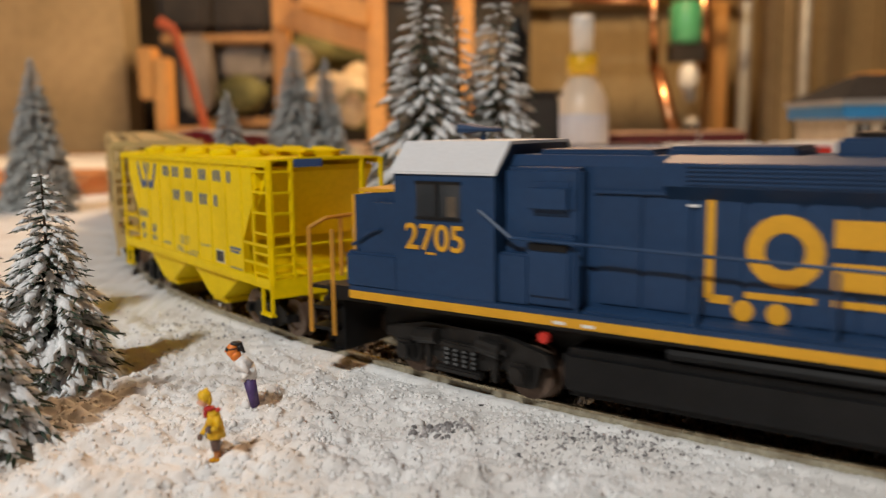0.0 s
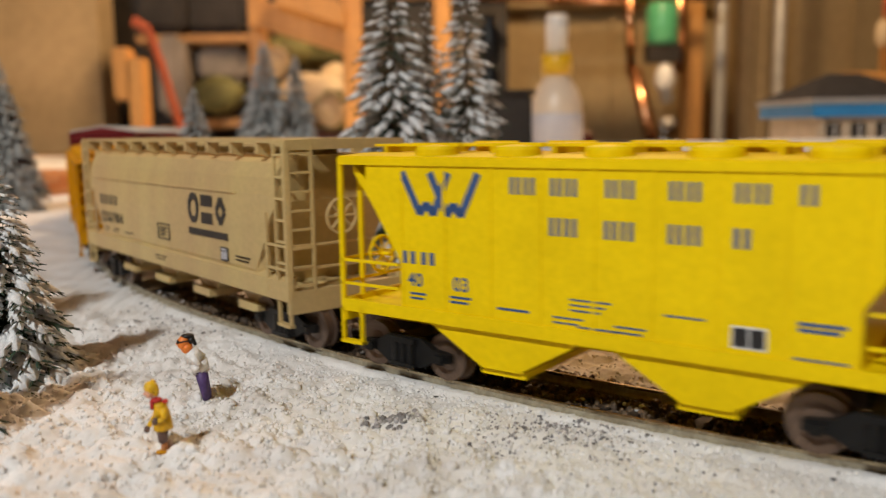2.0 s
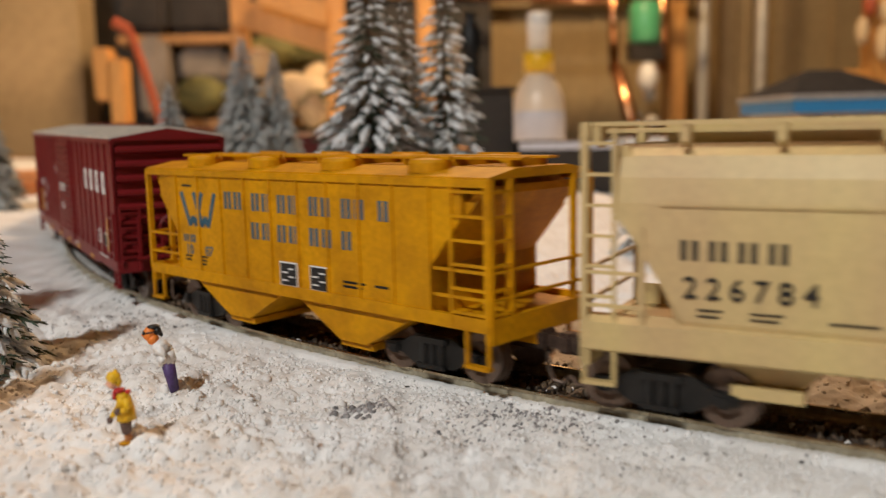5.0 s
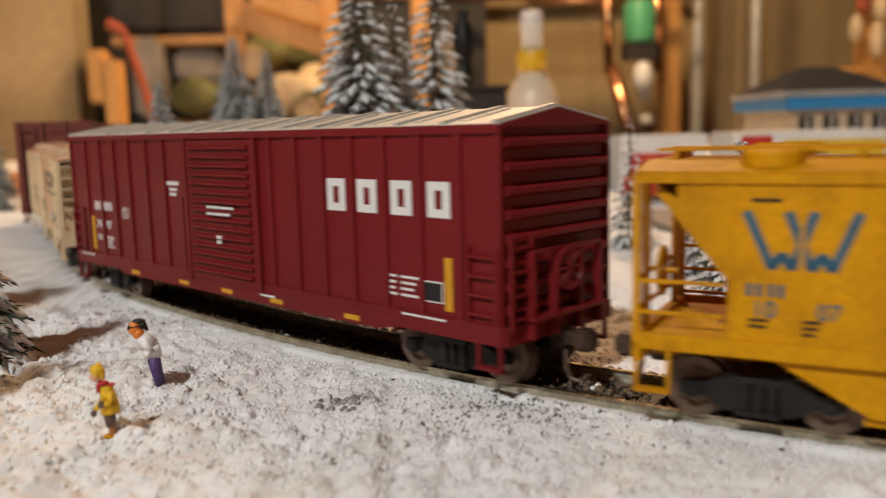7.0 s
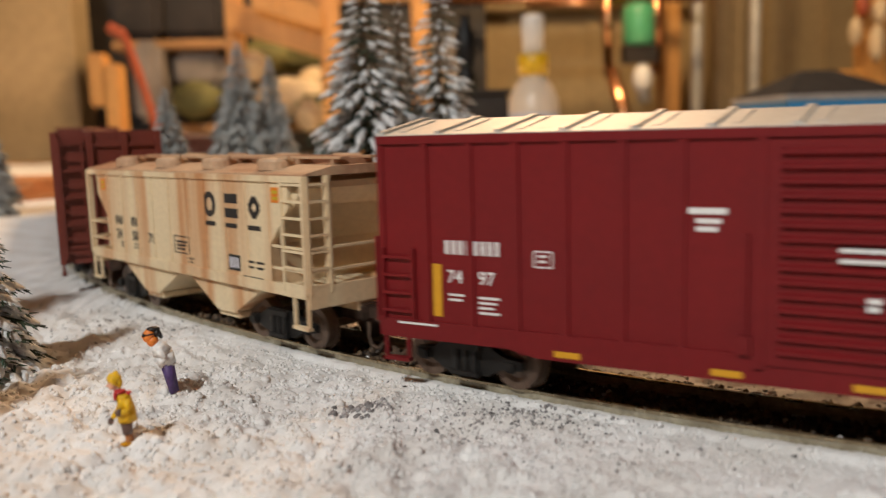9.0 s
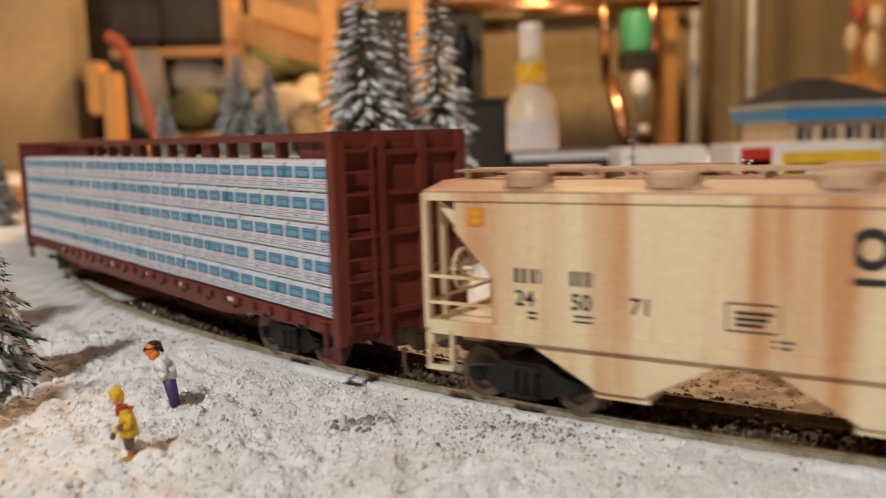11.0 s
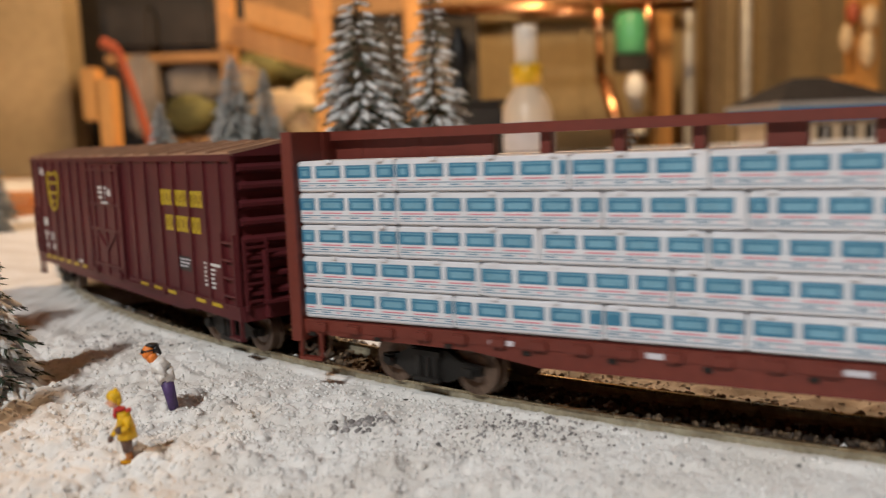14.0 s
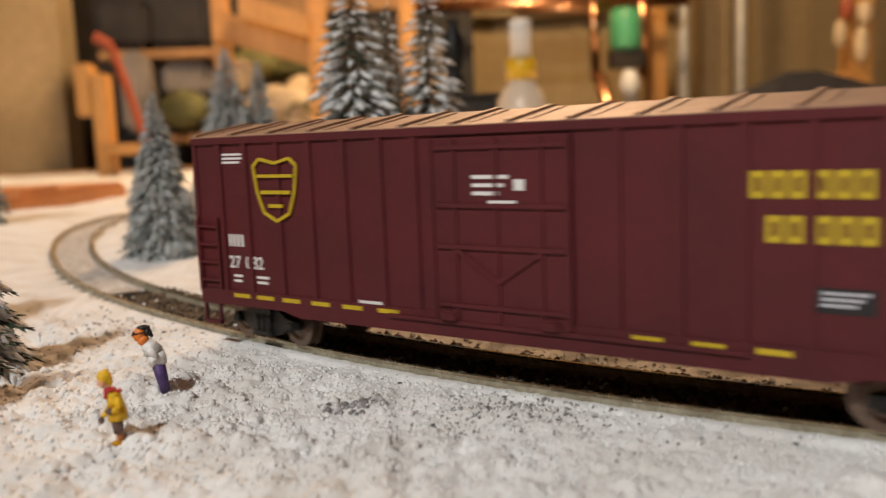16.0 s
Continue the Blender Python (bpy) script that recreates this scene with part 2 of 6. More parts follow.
def prism(bm, poly, y0, y1, axis="y"):
    """A polygon in x, z drawn out along y (or in y, z along x)."""
    def at(a, b, c):
        return (a, c, b) if axis == "y" else (c, a, b)
    p = [bm.verts.new(at(a, b, y0)) for a, b in poly]
    q = [bm.verts.new(at(a, b, y1)) for a, b in poly]
    bm.faces.new(p)
    bm.faces.new(q[::-1])
    for i in range(len(poly)):
        j = (i + 1) % len(poly)
        bm.faces.new((p[j], p[i], q[i], q[j]))
    return bm


def rod(bm, a, b, r, n=6, r2=None):
    a, b = Vector(a), Vector(b)
    d = (b - a)
    q = d.to_track_quat("Z", "Y").to_matrix()
    r2 = r if r2 is None else r2
    ring = []
    for c, rr in ((a, r), (b, r2)):
        ring.append([bm.verts.new(c + q @ Vector((rr * math.cos(2 * math.pi * i / n), rr * math.sin(2 * math.pi * i / n), 0))) for i in range(n)])
    for i in range(n):
        j = (i + 1) % n
        bm.faces.new((ring[0][i], ring[0][j], ring[1][j], ring[1][i]))
    bm.faces.new(ring[0][::-1])
    bm.faces.new(ring[1])
    return bm


def lathe(bm, prof, n=24, centre=(0, 0)):
    """A profile of (radius, z) turned about z."""
    rings = []
    for r, z in prof:
        rings.append([bm.verts.new((centre[0] + r * math.cos(2 * math.pi * i / n), centre[1] + r * math.sin(2 * math.pi * i / n), z)) for i in range(n)])
    for a, b in zip(rings, rings[1:]):
        for i in range(n):
            j = (i + 1) % n
            bm.faces.new((a[i], a[j], b[j], b[i]))
    bm.faces.new(rings[0][::-1])
    bm.faces.new(rings[-1])
    return bm


def B():
    return bmesh.new()


def plate(bm, x0, x1, z0, z1, y, thick=0.12):
    """A printed patch on the side that faces -y."""
    return box(bm, x0, x1, y - thick, y + 0.3, z0, z1)


def strokes(bm, pts, w, y, thick=0.12):
    """A painted stroke through x, z points on the -y side."""
    for (xa, za), (xb, zb) in zip(pts, pts[1:]):
        d = Vector((xb - xa, zb - za))
        n = Vector((-d.y, d.x)).normalized() * w / 2
        prism(bm, [(xa - n.x, za - n.y), (xb - n.x, zb - n.y), (xb + n.x, zb + n.y), (xa + n.x, za + n.y)], y - thick, y + 0.3)
    return bm


def glyphs(bm, x, z, count, w, h, gap, y, weight=0.36, framed=False):
    """A pair of plain upright bars for each character of a company's name."""
    for i in range(count):
        a = x + i * (w + gap)
        t = w * weight
        plate(bm, a, a + t, z, z + h, y)
        plate(bm, a + w - t, a + w, z, z + h, y)
        if framed:
            plate(bm, a + t, a + w - t, z, z + h * 0.24, y)
            plate(bm, a + t, a + w - t, z + h * 0.76, z + h, y)
    return bm


def lines(bm, x, z, w, n, y, h=0.45, pitch=0.95):
    """Rows of small print as plain bars."""
    for i in range(n):
        plate(bm, x, x + w * (1 - 0.13 * (i % 3)), z - i * pitch - h, z - i * pitch, y)
    return bm


def digits(text, x, z, h, y, material, parent, spread=1.0, name="lettering"):
    """Readable figures, in the built-in font, on the -y side."""
    c = bpy.data.curves.new(name, "FONT")
    c.body, c.size, c.extrude, c.space_character, c.offset = text, 1.0, 0.02, spread, 0.012
    ob = new(name, c)
    me = bpy.data.meshes.new_from_object(ob.evaluated_get(bpy.context.evaluated_depsgraph_get()))
    bpy.data.objects.remove(ob)
    k = h / 0.70
    me.transform(Matrix.Translation((x * 0.001, (y - 0.06) * 0.001, z * 0.001)) @ Matrix.Rotation(radians(90), 4, "X") @ Matrix.Scale(k * 0.001, 4))
    me.materials.append(material)
    o = new(name, me)
    o.parent = parent
    return o


# ---- the track's line: s runs back along the track, from the near end round the curve ----
KNOTS = [(-0.15, -1.34), (-0.033, -1.9), (0.083, -1.55), (0.2, -1.77), (0.317, -2.12), (0.55, -2.12)]
RISE = [(0.0, 0.0), (0.2, 0.0), (0.3, 0.003), (0.4, 0.0045), (0.5, 0.003), (0.7, -0.003), (0.85, -0.006)]
STEP = 0.002
ss = np.arange(-1.5, 1.7001, STEP)
curv = np.interp(ss, [a for a, b in KNOTS], [b for a, b in KNOTS])
head = np.concatenate([[0], np.cumsum((curv[1:] + curv[:-1]) / 2 * STEP)])
head = head - np.interp(0, ss, head) + 2.4228
tx = np.concatenate([[0], np.cumsum((np.cos(head[1:]) + np.cos(head[:-1])) / 2 * STEP)])
ty = np.concatenate([[0], np.cumsum((np.sin(head[1:]) + np.sin(head[:-1])) / 2 * STEP)])
tx, ty = tx - np.interp(0, ss, tx) + 0.0179, ty - np.interp(0, ss, ty) + 0.1782
rz_ = np.interp(ss, [a for a, b in RISE], [b for a, b in RISE])
tz = np.convolve(np.pad(rz_, 30, mode="edge"), np.ones(61) / 61, "valid")


def track(s):
    """x, y, z of the middle of the track at the rail tops, and the heading back along it."""
    return (float(np.interp(s, ss, tx)), float(np.interp(s, ss, ty)), float(np.interp(s, ss, tz)), float(np.interp(s, ss, head)))


# ---- structure: the snowy board, the rails, the room ----
def axis(lo, hi, near_lo, near_hi, fine, coarse):
    a = [near_lo]
    while a[-1] < near_hi:
        a.append(a[-1] + fine)
    step, up = fine, [a[-1]]
    while up[-1] < hi:
        step = min(coarse, step * 1.15)
        up.append(up[-1] + step)
    step, down = fine, [near_lo]
    while down[-1] > lo:
        step = min(coarse, step * 1.15)
        down.append(down[-1] - step)
    return np.array(down[:0:-1] + a + up[1:])


def lateral(x, y):
    """Signed distance from the track's middle (towards the camera is positive) and its height there."""
    pick = slice(0, len(ss), 3)
    px, py, ph, pz = tx[pick], ty[pick], head[pick], tz[pick]
    out, zz = np.empty(x.shape), np.empty(x.shape)
    for i in range(0, len(x), 4000):
        d2 = (x[i:i + 4000, None] - px) ** 2 + (y[i:i + 4000, None] - py) ** 2
        k = d2.argmin(1)
        side = -(np.sin(ph[k])) * (x[i:i + 4000] - px[k]) + np.cos(ph[k]) * (y[i:i + 4000] - py[k])
        out[i:i + 4000] = np.sqrt(d2[np.arange(len(k)), k]) * np.sign(side)
        zz[i:i + 4000] = pz[k]
    return out, zz


def bumps(x, y):
    """Broad swells, then puffed lumps of three sizes with creases between them."""
    return np.array([noise.fractal((a * 90, b * 90, 0.3), 0.7, 2.1, 3) * 0.0014 + noise.noise((a * 16, b * 16, 2.0)) * 0.0022
                     + abs(noise.noise((a * 120, b * 120, 5))) * 0.0030 + abs(noise.noise((a * 290, b * 290, 8))) * 0.0017 + abs(noise.noise((a * 700, b * 700, 3))) * 0.0007 - 0.0013
                     for a, b in zip(x, y)])


def ground_z(x, y):
    """Height of the snow."""
    x, y = np.atleast_1d(np.asarray(x, float)), np.atleast_1d(np.asarray(y, float))
    d, zt = lateral(x, y)
    far = np.clip((np.abs(d) - 0.010) / 0.03, 0, 1)
    z = zt - 0.0021 + bumps(x, y) * (0.25 + 0.75 * far)
    z += 0.0035 * np.exp(-(((x + 0.055) / 0.03) ** 2 + ((y - 0.15) / 0.03) ** 2))
    z += 0.006 * np.clip((-0.09 - x) / 0.08, 0, 1) * np.clip(d / 0.05, 0, 1)
    bed = np.abs(d) < 0.0093
    edge = (np.abs(d) >= 0.0093) & (np.abs(d) < 0.0125)
    z[bed] = zt[bed] - 0.0052
    z[edge] = np.clip(z[edge], zt[edge] - 0.0015, zt[edge] - 0.0011)
    return z


gx, gy = axis(-1.5, 1.9, -0.13, 0.15, 0.0006, 0.05), axis(-0.30, 2.1, 0.085, 0.245, 0.0006, 0.05)
GX, GY = np.meshgrid(gx, gy)
flat_x, flat_y = GX.ravel(), GY.ravel()
flat_z = ground_z(flat_x, flat_y)
nx, ny = len(gx), len(gy)
faces = [(j * nx + i, j * nx + i + 1, (j + 1) * nx + i + 1, (j + 1) * nx + i) for j in range(ny - 1) for i in range(nx - 1)]
me = bpy.data.meshes.new("ground")
me.from_pydata(np.stack([flat_x, flat_y, flat_z], 1).tolist(), [], faces)
me.polygons.foreach_set("use_smooth", [True] * len(faces))
me.materials.append(SNOW)
ground = tagged(new("ground", me), "white granular model snow with small lumps round the track", "snow", kind="structure")


def ribbon(name, profile, s0, s1, step, material, parent=None, label=""):
    """A profile of (side, height) in mm swept along the track; side is positive towards the camera."""
    verts, fcs = [], []
    n = len(profile)
    count = int(round((s1 - s0) / step)) + 1
    for i in range(count):
        x, y, z, h = track(s0 + i * step)
        for a, b in profile:
            verts.append((x - math.sin(h) * a * 0.001, y + math.cos(h) * a * 0.001, z + b * 0.001))
    for i in range(count - 1):
        for j in range(n):
            k = (j + 1) % n
            fcs.append((i * n + j, i * n + k, (i + 1) * n + k, (i + 1) * n + j))
    m = bpy.data.meshes.new(name)
    m.from_pydata(verts, [], fcs)
    m.update()
    m.materials.append(material)
    ob = new(name, m)
    ob.parent = parent
    if label:
        ob["label"] = label
    return ob


railway = tagged(new("railway_track"), "curved model railway track with nickel rails on brown ties", "railway track", kind="structure")
for side in (1, -1):
    c = side * 8.7
    r = ribbon("rail", [(c - 0.42, 0), (c + 0.42, 0), (c + 0.42, -0.55), (c - 0.42, -0.55)], -1.45, 1.65, 0.006, RAIL, railway)
    w = ribbon("rail_web", [(c - 0.25, -0.5), (c + 0.25, -0.5), (c + 0.3, -1.6), (c + 1.0, -2.0), (c + 1.0, -2.5), (c - 1.0, -2.5), (c - 1.0, -2.0), (c - 0.3, -1.6)], -1.45, 1.65, 0.006, RAILSIDE, railway)
ribbon("track_bed", [(-9.4, -3.4), (9.4, -3.4), (9.4, -5.5), (-9.4, -5.5)], -1.45, 0.16, 0.005, BALLAST, railway, "dark brown ballast between the rails")
ribbon("snowed_track_bed", [(-9.4, -2.3), (9.4, -2.3), (9.4, -5.5), (-9.4, -5.5)], 0.16, 1.65, 0.006, DUSTED, railway, "ballast dusted with snow between the rails")
tie_bm = box(B(), -1.25, 1.25, -14, 14, -4.2, -2.45)
tie0 = part("tie", tie_bm, TIE, railway)
for i in range(0, 78):
    x, y, z, h = track(-0.32 + i * 0.0062)
    o = tie0 if i == 0 else new("tie", tie0.data)
    o.parent = railway
    o.matrix_basis = Matrix.Translation((x, y, z)) @ Matrix.Rotation(h, 4, "Z")

# loose grains: ballast between the rails, grey grit in the snow, snow crumbs
ICO = bmesh.new()
bmesh.ops.create_icosphere(ICO, subdivisions=1, radius=1)
ico_v = np.array([v.co for v in ICO.verts])
ico_f = [[v.index for v in f.verts] for f in ICO.faces]
ICO.free()


def grains(name, places, sizes, material, label, category, seed):
    rng = np.random.default_rng(seed)
    verts, fcs = [], []
    for (x, y, z), r in zip(places, sizes):
        k = len(verts)
        sc = rng.uniform(0.6, 1.3, 3) * r
        jit = 1 + rng.uniform(-0.25, 0.25, len(ico_v))
        a = rng.uniform(0, 6.28)
        v = ico_v * jit[:, None] * sc
        vx, vy = v[:, 0] * math.cos(a) - v[:, 1] * math.sin(a), v[:, 0] * math.sin(a) + v[:, 1] * math.cos(a)
        verts += np.stack([vx + x, vy + y, v[:, 2] + z], 1).tolist()
        fcs += [[i + k for i in f] for f in ico_f]
    m = bpy.data.meshes.new(name)
    m.from_pydata(verts, [], fcs)
    m.materials.append(material)
    m.polygons.foreach_set("use_smooth", [True] * len(fcs))
    return tagged(new(name, m), label, category, kind="stuff")


rng = np.random.default_rng(4)
pl, sz = [], []
for i in range(4200):
    x, y, z, h = track(rng.uniform(-0.25, 0.15))
    a = rng.uniform(-7.6, 7.6) if i % 4 else rng.uniform(-14.5, -10)
    r = rng.uniform(0.0003, 0.0011)
    pl.append((x - math.sin(h) * a * 0.001, y + math.cos(h) * a * 0.001, z - 0.0032 + rng.uniform(0, 0.0012) if abs(a) < 8 else z - 0.0018))
    sz.append(r)
grains("ballast_grains", pl, sz, BALLAST, "loose brown ballast grains lying between the rails", "ballast", 5)


def scatter(n, cx, cy, wx, wy, lo, hi, seed, sink):
    r = np.random.default_rng(seed)
    x, y = r.normal(cx, wx, n), r.normal(cy, wy, n)
    d, _ = lateral(x, y)
    ok = (np.abs(d) > 0.0115) & (y > 0.08)
    x, y = x[ok], y[ok]
    s = r.uniform(lo, hi, len(x)) ** 1
    z = ground_z(x, y) + s * sink
    return list(zip(x, y, z)), list(s)


def patch(name, blobs, material, label, category, seed):
    places, sizes = [], []
    for i, b in enumerate(blobs):
        p, s = scatter(*b[:7], seed + i, b[7])
        places += p
        sizes += s
    return grains(name, places, sizes, material, label, category, seed)


pl, sz = [], []
for i in range(420):
    x, y, z, h = track(rng.uniform(-0.22, 0.20))
    a = rng.normal(6.6, 0.9) if i % 3 else rng.uniform(-7, 7)
    pl.append((x - math.sin(h) * a * 0.001, y + math.cos(h) * a * 0.001, z - 0.0026))
    sz.append(rng.uniform(0.0003, 0.0009))
grains("snow_between_rails", pl, sz, SNOW, "crumbs of snow lying between the rails", "snow", 6)
patch("grey_grit_grains", [(80, 0.0005, 0.154, 0.0026, 0.0016, 0.0003, 0.0008, -0.1), (560, 0.030, 0.146, 0.012, 0.0055, 0.00015, 0.00045, 0.0), (80, -0.01, 0.18, 0.025, 0.012, 0.00012, 0.00028, -0.1),
                           (120, 0.045, 0.130, 0.02, 0.008, 0.00014, 0.0004, 0.0), (260, -0.06, 0.240, 0.02, 0.012, 0.0002, 0.0006, -0.1)], GRIT, "grey grit scattered on the snow", "grit", 20)
patch("snow_crumbs", [(7000, 0.0, 0.15, 0.05, 0.025, 0.0002, 0.0006, -0.2), (3000, -0.06, 0.19, 0.05, 0.04, 0.0002, 0.0007, -0.25), (3000, 0.03, 0.118, 0.04, 0.012, 0.0002, 0.0006, -0.2), (500, 0.0, 0.15, 0.05, 0.025, 0.0006, 0.0012, -0.4)], SNOW, "loose snow crumbs on the snow", "snow", 40)

# ---- rolling stock, in millimetres: x ahead, -y the side seen, z from the rail tops ----
SPINNING, TURNING, TRAIN = [], [], []


def wheel_bm(r):
    bm = B()
    for s in (1, -1):
        b = B()
        lathe(b, [(1.2, -1.4), (r * 0.55, -1.1), (r * 0.72, -1.35), (r, -1.45), (r, 0.9), (r + 0.55, 0.95), (r + 0.55, 1.45), (1.2, 1.45)], 26)
        join(bm, b, Matrix.Translation((0, -8.6 * s, 0)) @ Matrix.Rotation(radians(-90 * s), 4, "X"))
    rod(bm, (0, -8, 0), (0, 8, 0), 1.0, 8)
    for s in (1, -1):
        rod(bm, (0, s * 9.9, 0), (0, s * 11.6, 0), 0.8, 8)
    return bm


def wheelset(parent, x, r, steel):
    ob = part("wheelset", wheel_bm(r), steel, parent, "steel wheels on an axle", smooth=False)
    ob.location = (x * 0.001, 0, r * 0.001)
    SPINNING.append((ob, x, r))
    return ob


def truck(parent, x, wb=20.5, r=5.0, dark=DARK, steel=STEEL):
    t = part("truck", box(box(B(), -3.2, 3.2, -9, 9, 4.5, 8.2), -1.6, 1.6, -10.5, 10.5, 3.4, 6.5), dark, parent, "four-wheel truck")
    t.location = (x * 0.001, 0, 0)
    h = wb / 2
    for s in (-1, 1):
        bm = B()
        prism(bm, [(-h - 2.3, 4.3), (-h - 2.1, 6.1), (-h + 2.0, 6.5), (-4.6, 8.5), (4.6, 8.5), (h - 2.0, 6.5), (h + 2.1, 6.1), (h + 2.3, 4.3), (h - 1.9, 4.1), (5.0, 2.2), (-5.0, 2.2), (-h + 1.9, 4.1)], s * 10.4, s * 12.0)
        for k in (-1, 1):
            soft_box(bm, k * h - 1.5, k * h + 1.5, *sorted((s * 11.6, s * 13.0)), 3.8, 6.3, 0.5)
        for k in (-2.1, 0, 2.1):
            rod(bm, (k, s * 12.4, 2.6), (k, s * 12.4, 7.2), 0.85, 8)
        box(bm, -3.4, 3.4, *sorted((s * 11.5, s * 13.3)), 2.0, 2.9)
        box(bm, -3.6, 3.6, *sorted((s * 11.5, s * 13.1)), 7.1, 8.3)
        part("side_frame", bm, dark, t)
    for k in (-1, 1):
        wheelset(t, k * h, r, steel)
    TURNING.append((t, x))
    return t


def coupler(parent, x, s):
    bm = B()
    soft_box(bm, *sorted((x - 8 * s, x + 1.0 * s)), -2.6, 2.6, 6.6, 10.6, 0.5)
    box(bm, *sorted((x, x + 4.5 * s)), -1.2, 1.2, 7.4, 9.8)
    soft_box(bm, *sorted((x + 3.6 * s, x + 7.4 * s)), -2.3, 1.9, 6.6, 10.6, 0.7)
    part("coupler", bm, RUSTSTEEL, parent, "brown knuckle coupler")
    hose = B()
    pts = [(x + 2 * s, -2.0, 6.6), (x + 2.4 * s, -2.4, 3.4), (x + 3.6 * s, -2.6, 1.5), (x + 5.6 * s, -2.3, 1.1), (x + 7 * s, -1.6, 2.6)]
    for a, b in zip(pts, pts[1:]):
        rod(hose, a, b, 0.42, 6)
    part("trip_pin", hose, STEEL, parent, "curved metal trip pin")


def ladder(parent, x, y, z0, z1, w, rungs, material, axis="x", label=""):
    """A side ladder (axis x) or an end ladder (axis y): two stiles and rungs."""
    bm, rung = B(), []
    for i in range(2):
        a = x + i * w if axis == "x" else x
        c = y if axis == "x" else y + i * w
        box(bm, a - 0.35, a + 0.35, c - 0.35, c + 0.35, z0, z1)
    for i in range(rungs):
        z = z0 + (i + 0.5) * (z1 - z0) / rungs
        if axis == "x":
            rung.append(box(B(), x, x + w, y - 0.28, y + 0.22, z - 0.28, z + 0.28))
        else:
            rung.append(box(B(), x - 0.25, x + 0.25, y, y + w, z - 0.28, z + 0.28))
    lad = part("ladder", bm, material, parent, label)
    for b in rung:
        part("rung", b, material, lad)
    return lad


def step(parent, x, y, z0, z1, w, material):
    bm = B()
    box(bm, x, x + 0.7, y - 0.4, y + 0.4, z0, z1)
    box(bm, x + w - 0.7, x + w, y - 0.4, y + 0.4, z0, z1)
    box(bm, x, x + w, y - 0.8, y + 0.8, z0, z0 + 0.7)
    return part("sill_step", bm, material, parent)


def brake_wheel(parent, x, y, z, r, s, material):
    bm = B()
    n = 16
    for i in range(n):
        a, b = 2 * math.pi * i / n, 2 * math.pi * (i + 1) / n
        rod(bm, (x, y + r * math.cos(a), z + r * math.sin(a)), (x, y + r * math.cos(b), z + r * math.sin(b)), 0.4, 5)
    for i in range(4):
        a = math.pi * i / 4
        rod(bm, (x, y - r * math.cos(a), z - r * math.sin(a)), (x, y + r * math.cos(a), z + r * math.sin(a)), 0.3, 5)
    rod(bm, (x - s * 2.5, y, z), (x, y, z), 0.5, 6)
    return part("brake_wheel", bm, material, parent)


